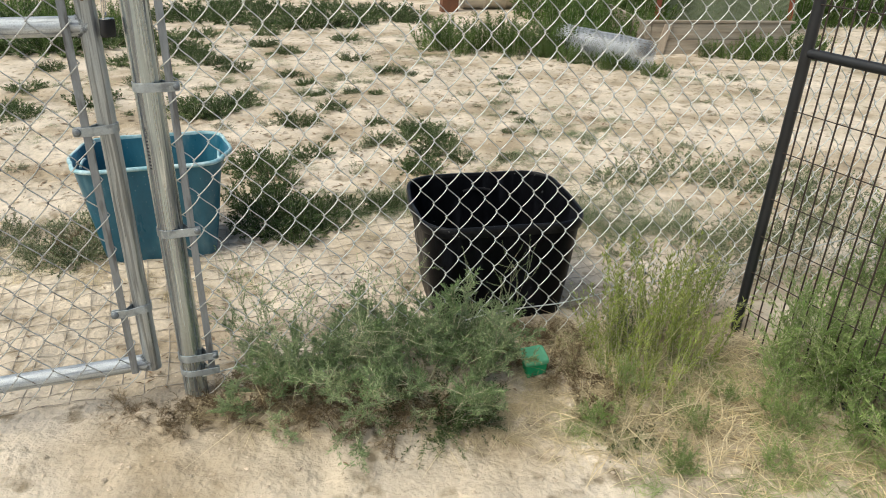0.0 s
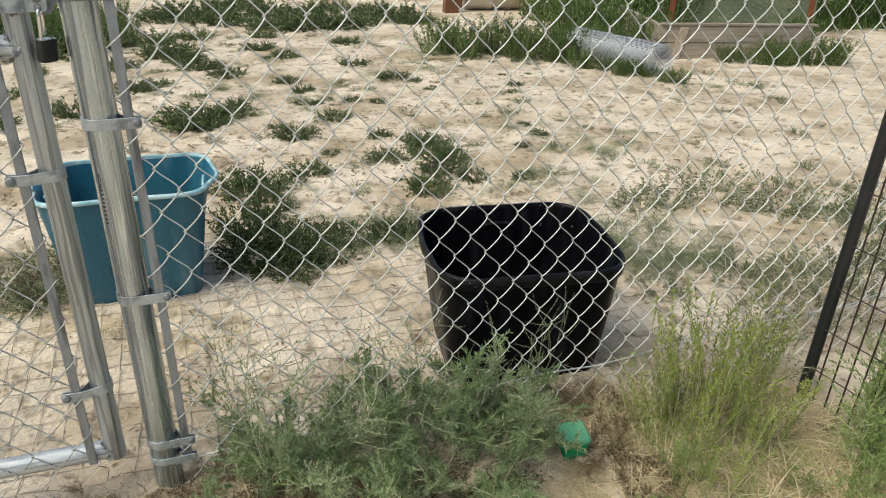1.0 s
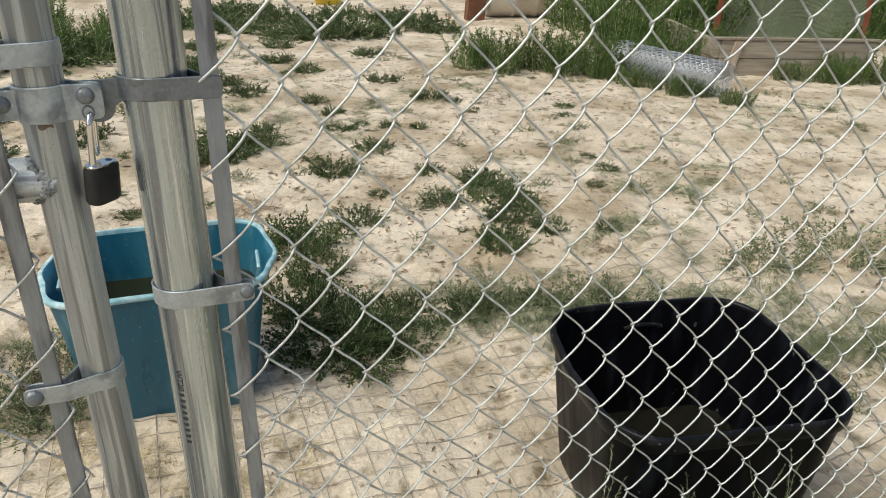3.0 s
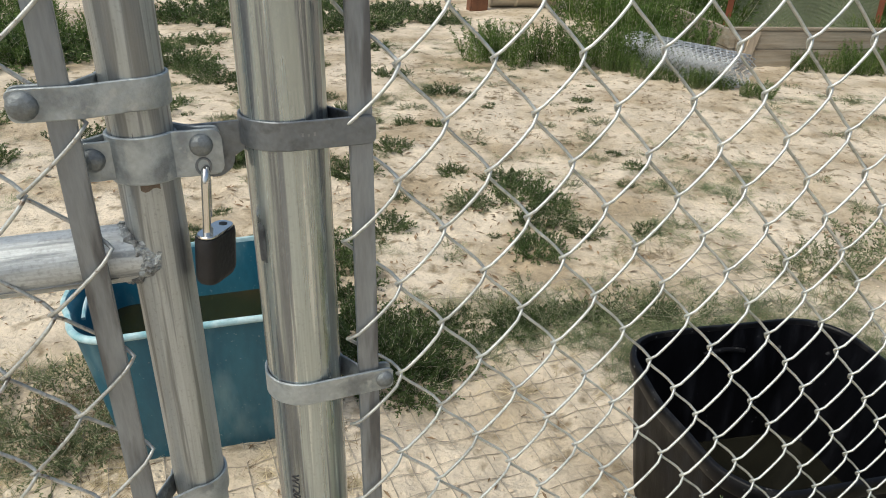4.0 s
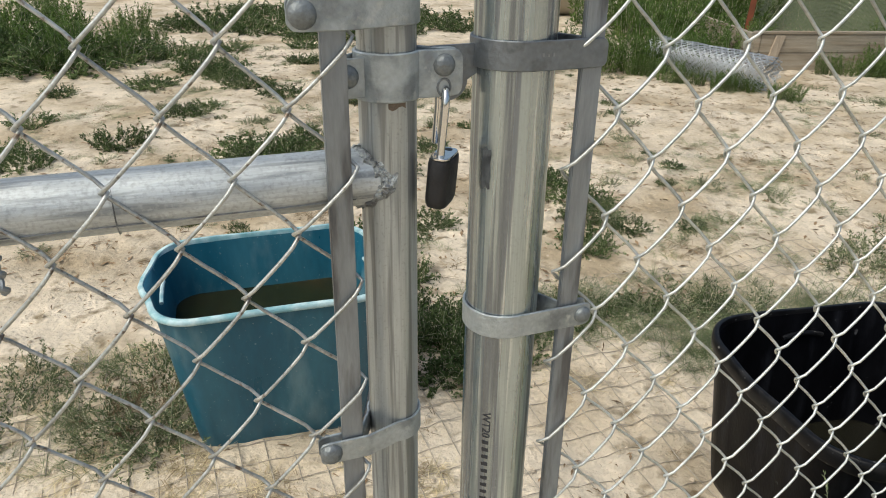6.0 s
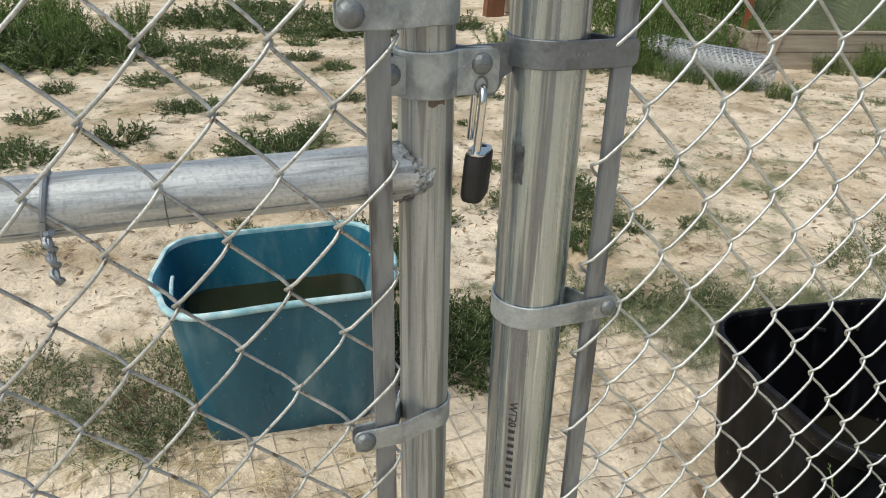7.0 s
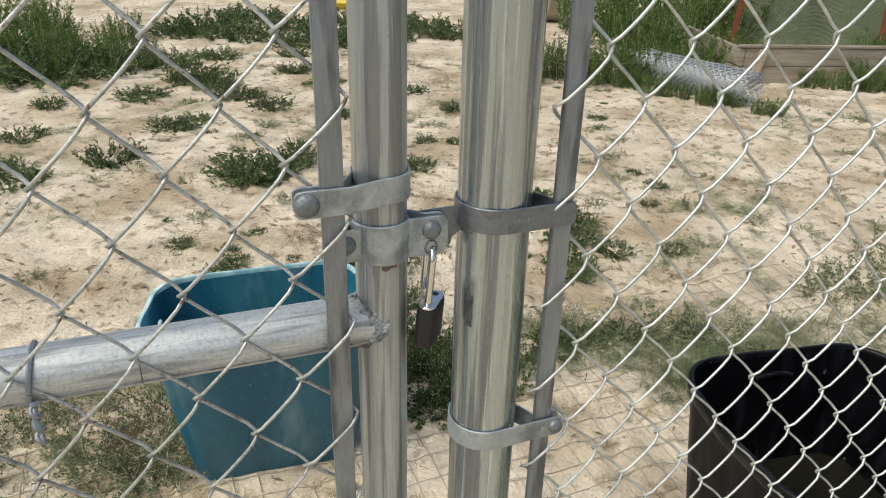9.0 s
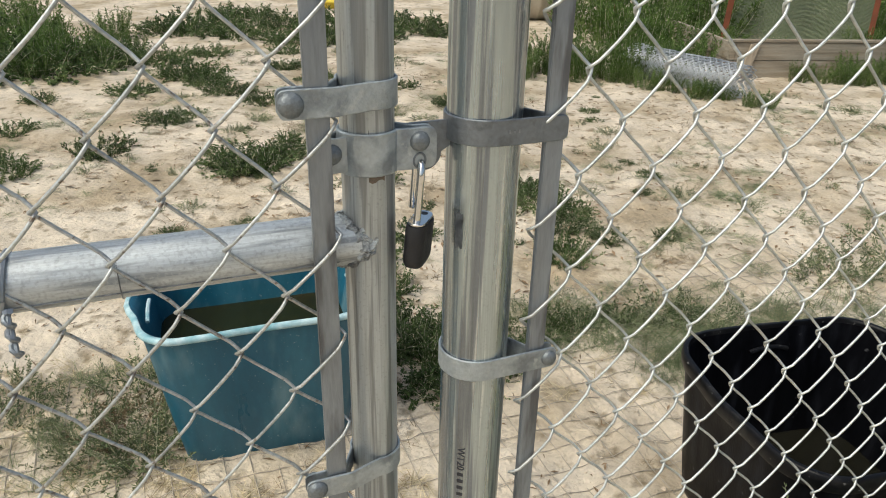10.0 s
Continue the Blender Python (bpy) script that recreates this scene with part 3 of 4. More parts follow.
pot.matrix_basis = pose(0.250, 1.795, height(0.25, 1.795) - 0.006, 7, -6, 14)
part("body", Shape().loft([ring_rr(a, a, 0.010, z, 4) for a, z in ((0.024, 0), (0.028, 0.002), (0.032, 0.052), (0.032, 0.056))], True, True, True), GREEN_PLASTIC, pot)
lid = part("lid", Shape().loft([ring_rr(a, a, 0.010, z, 4) for a, z in ((0.034, 0.054), (0.0355, 0.056), (0.0355, 0.066), (0.033, 0.069), (0.027, 0.069), (0.025, 0.067))], True, True, True), GREEN_LID, pot, "frosted pale green lid")

# ---- black wire panel standing against the fence ----
panel = tagged(new("kennel_fence"), "black tubular kennel panel with rusting vertical wires, standing in weeds", "fence panel")
panel.matrix_basis = Matrix.Translation((0.905, 2.075, 0.02)) @ Matrix.Rotation(radians(2.0), 4, "Y") @ Matrix.Rotation(radians(-60), 4, "Z")
part("foot", Shape().box((-0.03, -0.022, -0.02), (0.10, 0.022, 0.004), 0.003), PANEL_BLACK, panel)
part("frame_post", Shape().tube([(0, 0, 0), (0, 0, 0.5), (0, 0, 1.7)], 0.0155, 16), PANEL_BLACK, panel)
part("frame_rail", Shape().tube([(0.01, 0, 0.895), (0.6, 0, 0.895), (1.25, 0, 0.895)], 0.0135, 16), PANEL_BLACK, panel)
part("frame_rail", Shape().tube([(-0.01, 0, 0.004), (0.06, 0, 0.002), (1.25, 0, -0.012)], 0.0125, 16), PANEL_BLACK, panel)
rod = Shape().tube([(0, 0, 0.02), (0, 0, 1.7)], 0.0024, 8).mesh("rod", PANEL_WIRE)
for i in range(34):
    part("rod", rod, PANEL_WIRE, panel).location = (0.036 + i * 0.036, -0.004, 0)
cross = Shape().tube([(0, 0, 0), (1.25, 0, 0)], 0.0016, 8).mesh("cross_wire", PANEL_WIRE)
for z in (0.12, 0.24, 0.36, 0.48, 0.62, 0.74, 1.02, 1.16, 1.3):
    part("cross_wire", cross, PANEL_WIRE, panel).location = (0, -0.008, z)

# ---- back of the yard: planter, wire roll, posts, netting ----
bed = tagged(new("raised_bed"), "weathered timber raised garden bed overgrown with weeds", "planter")
bed.matrix_basis = pose(1.86, 7.22, 0, 0, 0, 6)
for z in (0.0, 0.148):
    part("board", Shape().box((-0.22, 0, z), (1.12, 0.045, z + 0.144), 0.004), WOOD, bed)
    part("board", Shape().box((-0.265, -0.002, z), (-0.223, 1.5, z + 0.142), 0.004), WOOD, bed)
part("top_board", Shape().box((-0.27, -0.012, 0.295), (1.16, 0.06, 0.314), 0.003), WOOD, bed)
part("stake", Shape().loft([[(x + dx, y, z) for x, y in ((-0.035, -0.027), (0.035, -0.027), (0.035, -0.003), (-0.035, -0.003))] for dx, z in ((-0.13, -0.03), (-0.10, 0.14), (-0.068, 0.286))], True, True, True), STAKE, bed, "pale bare timber stake")
for x in (0.02, 1.02):
    part("corner_post", Shape().box((x, 0.05, 0.0), (x + 0.08, 0.13, 0.285), 0.004), WOOD, bed)

roll = tagged(new("wire_roll"), "loose roll of pale chain-link wire lying in weeds", "wire roll")
roll.matrix_basis = pose(1.09, 6.91, 0.125, 0, 0, -54)
for turn in range(3):
    rad = 0.145 - 0.024 * turn
    for k in range(39):
        pts = []
        for i in range(29):
            a = 2 * math.pi * i / 28
            zig = 0.019 * (1 if (i + k) % 2 else -1)
            rr = rad * (1 + 0.07 * noise.noise(Vector((k * 0.3, a, turn))))
            pts.append((-0.43 + k * 0.027 + zig, rr * math.cos(a), rr * 0.9 * math.sin(a)))
        part("wire", Shape().tube(pts, 0.0036, 4, False), WIRE_ROLL, roll, angle=0)

for x, y, lean in ((1.91, 8.3, 3), (3.33, 8.3, -2), (1.05, 9.2, 1)):
    p = tagged(new("steel_post"), "orange-painted steel garden post in the ground", "post", "garden posts")
    p.matrix_basis = pose(x, y, 0, 0, lean, 10)
    part("stake", Shape().box((-0.03, -0.004, -0.2), (0.03, 0.004, 1.6), 0.002).box((-0.004, 0, -0.2), (0.004, 0.035, 1.6), 0.002), RUST_POST, p)
net = tagged(new("garden_netting"), "sagging grey-green netting hung between garden posts", "netting")
veil = Shape()
for i in range(0, 121):
    x = 2.1 + i * 0.01175
    veil.tube([(x, 8.62 + 0.03 * math.sin(x * 9 + z * 2), z) for z in (0.02, 0.4, 0.8, 1.2, 1.5)], 0.0036, 4, False)
for j in range(0, 120):
    z = 0.03 + j * 0.0125
    veil.tube([(2.1 + 1.41 * i / 12, 8.62 + 0.03 * math.sin((2.1 + 1.41 * i / 12) * 9 + z * 2), z + 0.03 * math.sin(i * 0.8)) for i in range(13)], 0.0036, 4, False)
part("net", veil, NETTING, net, angle=0)

tank = tagged(new("water_tank"), "weathered white plastic barrel lying behind tall weeds", "barrel")
tank.matrix_basis = pose(0.15, 10.5, 0.35, 0, 90, 8)
part("drum", Shape().loft([[(r * math.cos(a), r * math.sin(a), z) for a in (2 * math.pi * i / 32 for i in range(32))] for r, z in
     ((0.30, -0.46), (0.34, -0.44), (0.36, -0.40), (0.36, -0.16), (0.375, -0.14), (0.375, -0.11), (0.36, -0.09), (0.36, 0.12), (0.375, 0.14), (0.375, 0.17), (0.36, 0.19), (0.36, 0.40), (0.34, 0.44), (0.30, 0.46))], True, True, True), WHITE_PLASTIC, tank)
stump = tagged(new("wooden_post"), "short dark brown wooden post beside the barrel", "post")
stump.matrix_basis = pose(-0.42, 10.1, 0, 0, 4, 20)
part("shaft", Shape().box((-0.11, -0.08, -0.1), (0.11, 0.08, 1.2), 0.015), BROWN_POST, stump)
toy = tagged(new("yellow_tray"), "small yellow plastic tray lying on the sand", "tray")
toy.matrix_basis = pose(-2.4, 11.1, 0.0, 0, 0, 12)
part("shell", Shape().loft([ring_rr(a, b, 0.05, z, 4) for a, b, z in ((0.15, 0.10, 0), (0.19, 0.14, 0.08), (0.20, 0.15, 0.085), (0.18, 0.13, 0.08), (0.14, 0.09, 0.02))], True, True, True), YELLOW, toy)

# ---- wire apron lying on the sand behind the fence ----
apron = tagged(new("wire_apron"), "dusty wire mesh lying flat on the sand along the fence", "wire mesh")
for k in range(58):
    s = -1.5 + k * 0.062
    pts = []
    for i in range(20):
        n = 0.06 + i * 0.075
        x, y = local(s + 0.012 * math.sin(n * 3 + 1 + s), n)
        pts.append((x, y, height(x, y) + 0.004 + 0.006 * noise.noise(Vector((x * 4, y * 4, 5)))))
    part("wire", Shape().tube(pts, 0.0013, 4, False), WIRE_OLD, apron, angle=0)
for j in range(20):
    n = 0.06 + j * 0.075
    pts = []
    for i in range(120):
        s = -1.5 + i * 0.0292
        x, y = local(s, n + 0.004 * math.sin(i * 0.23 + j))
        pts.append((x, y, height(x, y) + 0.004 + 0.006 * noise.noise(Vector((x * 4, y * 4, 5)))))
    part("wire", Shape().tube(pts, 0.0013, 4, False), WIRE_OLD, apron, angle=0)

# ---- plants ----


def sprig(rng, shape, leaves, base, way, length, r, per, leaf_len, leaf_wid, droop, wander, depth=0, fork=0, cling=0.7):
    """One stem, bending as it goes, with leaves along it and side shoots."""
    p, d = Vector(base), Vector(way).normalized()
    steps = 5
    pts = [p.copy()]
    for k in range(steps):
        d = (d + Vector((rng.gauss(0, wander), rng.gauss(0, wander), rng.gauss(0, wander) - droop))).normalized()
        p = p + d * (length / steps)
        pts.append(p.copy())
        for _ in range(per):
            q = pts[-2].lerp(p, rng.random())
            a = Vector((rng.gauss(0, 1), rng.gauss(0, 1), rng.gauss(0.3, 0.8))).normalized()
            a = (a + d * cling).normalized()
            w = a.cross(Vector((rng.gauss(0, 1), rng.gauss(0, 1), rng.gauss(0, 1)))).normalized()
            ll, lw = leaf_len * rng.uniform(0.6, 1.25), leaf_wid * rng.uniform(0.7, 1.2)
            n = a.cross(w) * (ll * 0.12)
            m0, m1 = q + a * (ll * 0.45) + w * lw / 2 + n, q + a * (ll * 0.45) - w * lw / 2 + n
            k0 = len(leaves.v)
            leaves.v += [q[:], m0[:], (q + a * ll)[:], m1[:]]
            leaves.f += [(k0, k0 + 1, k0 + 2), (k0, k0 + 2, k0 + 3)]
        if depth < fork and k > 0:
            for _ in range(2):
                side = (d + Vector((rng.gauss(0, 0.7), rng.gauss(0, 0.7), rng.gauss(0.1, 0.4)))).normalized()
                sprig(rng, shape, leaves, p, side, length * rng.uniform(0.3, 0.5), r * 0.6, per, leaf_len, leaf_wid, droop, wander, depth + 1, fork, cling)
    shape.tube(pts, [r * (1 - 0.75 * i / steps) for i in range(steps + 1)], 3, False)


def plant(name, seed, label, leaf_mat, stems, length, spread, per, leaf_len, leaf_wid, droop=0.03, wander=0.12, fork=0, base_r=0.3, category="weed", stem_mat=None, stem_r=0.0016, cling=0.7):
    """A plant of unit reach at the origin: a mesh of stems and under it its leaves."""
    rng = random.Random(seed)
    shape, leaves = Shape(), Shape()
    for _ in range(stems):
        a, rr = rng.uniform(0, 2 * math.pi), base_r * math.sqrt(rng.random())
        out = rng.uniform(0.1, spread)
        way = (math.cos(a) * out, math.sin(a) * out, 1.0)
        sprig(rng, shape, leaves, (rr * math.cos(a), rr * math.sin(a), -0.01), way, length * rng.uniform(0.55, 1.1), stem_r, per, leaf_len, leaf_wid, droop, wander, 0, fork, cling)
    ob = tagged(part(name, shape, stem_mat or STEM, angle=0), label, category)
    part("leaves", leaves, leaf_mat, ob, angle=0)
    return ob


rng = random.Random(7)
used = set()


def scatter(kinds, places, group, scale_of=lambda r: r, tall=1.0):
    """Copies of some plants at (x, y, reach); the first use places the originals too."""
    for i, (x, y, r) in enumerate(places):
        if 0.20 < x < 0.30 and 1.70 < y < 1.86 or (math.hypot(x - 0.115, y - 2.31) < 0.26) or (math.hypot(x + 1.19, y - 2.645) < 0.24):
            continue
        src = kinds[i % len(kinds)]
        k = scale_of(r)
        m = Matrix.Translation((x, y, height(x, y) - 0.002)) @ Matrix.Rotation(rng.uniform(0, 6.28), 4, "Z")
        if src.name in used:
            ob = copy_thing(src, m)
        else:
            ob = src
            ob.matrix_basis = m
            used.add(src.name)
        ob.scale = (k * rng.uniform(0.9, 1.1), k * rng.uniform(0.9, 1.1), k * tall * rng.uniform(0.85, 1.15))
        tagged(ob, group=group)


# low leafy weeds over the yard: reach about 0.15 m
low = [plant("weed", 20 + i, "low green leafy weed clump growing in the sand", LEAF, 120, 0.105, 1.9, 9, 0.0115, 0.0058, 0.05, 0.24, base_r=0.10) for i in range(3)]
grey = [plant("weed", 30 + i, "sparse grey-green weed clump growing in the sand", LEAF_GREY, 46, 0.13, 2.1, 7, 0.013, 0.0045, 0.05, 0.2, base_r=0.085) for i in range(2)]
NEAR_WEEDS = [(-1.75, 4.66, 0.17), (-1.65, 5.16, 0.08), (-0.93, 4.83, 0.11), (-1.09, 4.47, 0.13), (-0.35, 4.38, 0.10), (-0.60, 4.52, 0.08), (-0.14, 4.10, 0.10), (-0.03, 3.86, 0.08), (-0.50, 4.14, 0.11), (-0.9, 5.35, 0.07), (-1.3, 5.6, 0.08), (-1.07, 3.55, 0.17), (-0.87, 3.85, 0.11), (-0.80, 2.86, 0.19),
              (-0.68, 2.78, 0.13), (-0.86, 3.03, 0.14), (-0.97, 3.14, 0.15), (-0.68, 2.96, 0.14), (-0.56, 2.92, 0.10), (-0.93, 3.36, 0.12), (-0.55, 3.13, 0.09), (-0.37, 3.11, 0.09), (-0.24, 3.68, 0.12), (-0.27, 4.23, 0.15), (-0.20, 3.98, 0.11), (-0.66, 3.06, 0.12), (-0.30, 3.16, 0.09), (-0.12, 3.2, 0.08), (0.12, 3.24, 0.07), (-0.46, 3.02, 0.06)]
FAR_WEEDS = [(-2.6, 9.5, 0.3), (-1.4, 9.7, 0.28), (-3.2, 9.9, 0.35), (-2.0, 9.9, 0.25), (-2.25, 7.9, 0.14), (-1.35, 7.6, 0.12), (-1.1, 6.6, 0.12), (-0.7, 6.1, 0.10), (-3.0, 6.2, 0.14), (-2.61, 4.84, 0.15), (-1.78, 4.72, 0.20), (-1.60, 4.86, 0.13), (-2.74, 6.75, 0.20), (-2.55, 6.55, 0.13), (-2.48, 5.45, 0.13), (-2.40, 5.62, 0.10), (-2.91, 4.44, 0.12),
             (-3.10, 4.62, 0.12), (-1.75, 6.82, 0.10), (-2.31, 6.28, 0.14), (-2.02, 6.05, 0.12), (-1.94, 8.55, 0.36), (-1.60, 8.75, 0.30), (-2.3, 8.5, 0.25), (-3.35, 8.95, 0.36), (-2.95, 8.8, 0.28), (-3.7, 8.9, 0.3), (-1.09, 9.25, 0.30), (-0.8, 9.1, 0.2),
             (-4.1, 5.6, 0.15), (-3.5, 5.9, 0.10), (-3.2, 7.3, 0.2), (-3.95, 6.8, 0.42), (-4.35, 6.95, 0.5), (-3.68, 7.1, 0.34), (-4.75, 7.3, 0.5), (-2.1, 7.2, 0.12), (-2.9, 7.7, 0.15), (-1.5, 5.9, 0.08), (-3.3, 5.2, 0.12)]
scatter(low, NEAR_WEEDS, "weeds in the yard", lambda r: r / 0.14)
scatter(low, FAR_WEEDS, "weeds in the yard", lambda r: r / 0.115, 0.8)
scatter(low, [(rng.uniform(-2.3, 0.4), rng.uniform(3.5, 7.0), rng.uniform(0.025, 0.07)) for _ in range(55)], "weeds in the yard", lambda r: r / 0.14, 0.8)
GREY_WEEDS = [(-0.52, 4.12, 0.10), (-0.12, 3.95, 0.08), (0.70, 4.23, 0.06), (-1.49, 2.56, 0.16), (-1.46, 2.46, 0.12), (-1.53, 2.72, 0.13), (-1.60, 2.50, 0.12), (-1.84, 2.52, 0.13), (-1.72, 2.66, 0.10), (-1.52, 2.47, 0.09), (-1.9, 2.7, 0.10), (1.14, 3.68, 0.20), (0.88, 3.62, 0.15), (1.42, 3.60, 0.18),
              (0.72, 3.55, 0.12), (-0.09, 3.22, 0.13), (0.06, 3.24, 0.12), (0.2, 3.2, 0.12), (-0.25, 3.14, 0.10), (-0.40, 3.2, 0.09), (1.75, 3.5, 0.18), (1.5, 3.1, 0.15), (1.0, 2.86, 0.14), (1.25, 2.9, 0.14), (0.66, 2.72, 0.10), (-0.3, 3.4, 0.07), (0.45, 4.4, 0.07)]
scatter(grey, GREY_WEEDS, "grey weeds in the yard", lambda r: r / 0.13)
scatter(grey, [(rng.uniform(-3.2, 2.2), rng.uniform(3.4, 8.0), rng.uniform(0.03, 0.08)) for _ in range(110)], "grey weeds in the yard", lambda r: r / 0.13, 0.7)

# bushy weeds along the outside of the fence
bush = [plant("bushy_weed", 40 + i, "straggling grey-green weed with fine leaves at the fence foot", LEAF_BUSH, 6, 0.25, 1.35, 4, 0.0150, 0.0025, 0.006, 0.17, 2, 0.09, stem_r=0.0021, cling=1.1) for i in range(3)]
BUSHES = [(-0.50, 1.59, 0.55), (-0.42, 1.63, 0.72), (-0.31, 1.66, 0.78), (-0.20, 1.68, 0.85), (-0.10, 1.70, 0.9), (-0.05, 1.76, 0.9), (0.01, 1.71, 0.9), (0.02, 1.79, 0.85), (-0.02, 1.63, 0.8)]
scatter(bush, BUSHES, "bushy weeds along the fence", lambda r: r)
mat_weed = [plant("weed", 50, "dense dark green weed mat in front of the bushy weeds", LEAF, 80, 0.15, 2.2, 9, 0.015, 0.004, 0.03, 0.15, base_r=0.10)]
scatter(mat_weed, [(-0.04, 1.60, 0.8), (0.04, 1.61, 0.75), (0.46, 1.57, 0.5)], "dark weed mats", lambda r: r, 0.8)
twiggy = [plant("dry_weed", 55 + i, "dry brown twiggy weed at the foot of the fence", DEAD, 16, 0.15, 1.7, 2, 0.016, 0.0022, 0.03, 0.22, 1, 0.08, category="dry weed", stem_mat=DEAD, stem_r=0.0015) for i in range(2)]
scatter(twiggy, [(-0.56 + 0.055 * i, 1.56 + 0.035 * math.sin(i * 2.3) + 0.004 * i, 0.62 + 0.2 * math.sin(i * 1.7)) for i in range(10)] + [(-0.72, 1.50, 0.45), (-0.64, 1.47, 0.5), (-0.83, 1.55, 0.4), (0.15, 1.80, 0.5), (0.38, 1.80, 0.6), (0.36, 1.92, 0.6), (0.22, 1.95, 0.6), (0.42, 1.70, 0.5), (0.30, 1.98, 0.5), (0.40, 1.62, 0.4), (-1.52, 2.54, 0.8), (0.18, 1.84, 0.4), (0.32, 1.78, 0.4)], "dry twiggy weeds", lambda r: r, 0.75)
# tall yellow-green and green weeds by the kennel panel
yellow = [plant("tall_weed", 60 + i, "tall feathery yellow-green weed beside the fence", LEAF_YELLOW, 13, 0.36, 0.30, 14, 0.020, 0.0036, -0.015, 0.06, 0, 0.10, stem_r=0.0014, cling=1.2) for i in range(2)]
scatter(yellow, [(0.53, 1.87, 0.85), (0.60, 1.93, 1.0), (0.48, 1.79, 0.7), (0.67, 1.95, 0.9), (0.58, 1.73, 0.6), (0.74, 1.90, 0.7), (0.50, 1.68, 0.45), (0.64, 1.84, 0.8), (0.56, 1.98, 0.9), (0.62, 2.02, 0.95), (0.47, 1.90, 0.7), (0.70, 2.02, 0.8)], "yellow-green weeds", lambda r: r)
green = [plant("tall_weed", 70 + i, "upright green weed with narrow leaves in dry grass", LEAF_SOFT, 12, 0.27, 0.5, 6, 0.020, 0.0034, 0.0, 0.09, 1, 0.09, cling=1.1) for i in range(2)]
scatter(green, [(1.02, 1.82, 0.75), (1.12, 1.74, 0.8), (1.22, 1.9, 0.9), (1.30, 1.70, 0.8), (1.40, 2.3, 0.9), (1.62, 2.45, 1.0), (1.45, 2.0, 0.8), (1.22, 1.50, 0.5), (0.90, 1.66, 0.5), (0.99, 1.86, 0.8), (1.12, 1.62, 0.7), (1.18, 1.52, 0.7), (1.16, 1.82, 0.8), (1.10, 1.98, 0.7)] + [(0.42 + 0.085 * i, 1.60 + 0.14 * math.sin(i * 2.1), 0.30 + 0.06 * math.sin(i * 1.3)) for i in range(11)], "green weeds by the panel", lambda r: r)
sparse = [plant("tall_weed", 80, "thin straggling green weed stalks", LEAF_GREY, 12, 0.32, 0.45, 4, 0.018, 0.003, 0.0, 0.12, 1, 0.12)]
scatter(sparse, [(0.98, 2.45, 0.7), (1.2, 2.5, 0.8), (1.4, 2.7, 0.9), (0.50, 1.95, 0.5), (0.78, 2.12, 0.6)], "thin weeds", lambda r: r)


def tuft(seed, blades, length, wid, lean, material, label, reach):
    """A grass tuft: curved tapering blades in one mesh."""
    r2 = random.Random(seed)
    sh = Shape()
    for _ in range(blades):
        a, b = r2.uniform(0, 6.28), r2.uniform(0, 6.28)
        rr = reach * math.sqrt(r2.random())
        p = Vector((rr * math.cos(b), rr * math.sin(b), -0.004))
        ln = length * r2.uniform(0.5, 1.2)
        out = r2.uniform(0.1, lean)
        d = Vector((math.cos(a) * out, math.sin(a) * out, 1)).normalized()
        w = Vector((-math.sin(a), math.cos(a), r2.uniform(-0.4, 0.4))) * wid * 0.5
        rows = []
        for k in range(5):
            f = 1 - 0.85 * k / 4
            rows.append([p - w * f, p + w * f])
            d = (d + Vector((math.cos(a) * 0.25, math.sin(a) * 0.25, -0.26)) * r2.uniform(0.3, 1.3)).normalized()
            p = p + d * ln / 4
        sh.loft(rows, False)
    ob = part("grass_tuft", sh, material, angle=0)
    return tagged(ob, label, "grass")


def strew(kinds, places, name, label, category, tall=1.0):
    """Far or uncountable tufts, joined into one mesh of kind stuff."""
    verts, faces, k = [], [], 0
    for i, (x, y, r) in enumerate(places):
        if math.hypot(x - 0.115, y - 2.31) < 0.26 or math.hypot(x + 1.19, y - 2.645) < 0.24:
            continue
        me = kinds[i % len(kinds)].data
        co = np.empty(len(me.vertices) * 3)
        me.vertices.foreach_get("co", co)
        a = rng.uniform(0, 6.28)
        co = co.reshape(-1, 3) @ np.array([[math.cos(a), math.sin(a), 0], [-math.sin(a), math.cos(a), 0], [0, 0, tall]]) * r + np.array([x, y, height(x, y) - 0.002])
        idx = np.empty(len(me.loops), dtype=int)
        me.loops.foreach_get("vertex_index", idx)
        verts.append(co)
        faces.append(idx.reshape(-1, 4) + k)
        k += len(co)
    me = bpy.data.meshes.new(name)
    me.from_pydata(np.concatenate(verts).tolist(), [], np.concatenate(faces).tolist())
    me.materials.append(kinds[0].data.materials[0])
    me.shade_smooth()
    return tagged(new(name, me), label, category, kind="stuff")


straw = [tuft(90 + i, 30, 0.16, 0.0040, 1.9, STRAW, "dry straw-coloured grass tuft", 0.07) for i in range(2)]
live = [tuft(95 + i, 70, 0.12, 0.0022, 1.3, LEAF_GREY, "fine grey-green grass tuft", 0.07) for i in range(2)]
scatter(straw, [(rng.uniform(0.34, 0.5), rng.uniform(1.62, 2.0), rng.uniform(0.5, 0.8)) for _ in range(18)] + [(rng.uniform(0.36, 1.35), rng.uniform(1.42, 2.08), rng.uniform(0.6, 1.1)) for _ in range(130)] + [(rng.uniform(0.8, 1.5), rng.uniform(1.2, 1.65), rng.uniform(0.6, 1.0)) for _ in range(45)], "dry grass", lambda r: r, 0.6)
soft = [tuft(98 + i, 70, 0.12, 0.0024, 1.3, LEAF_SOFT, "fine soft green grass tuft among dry straw", 0.07) for i in range(2)]
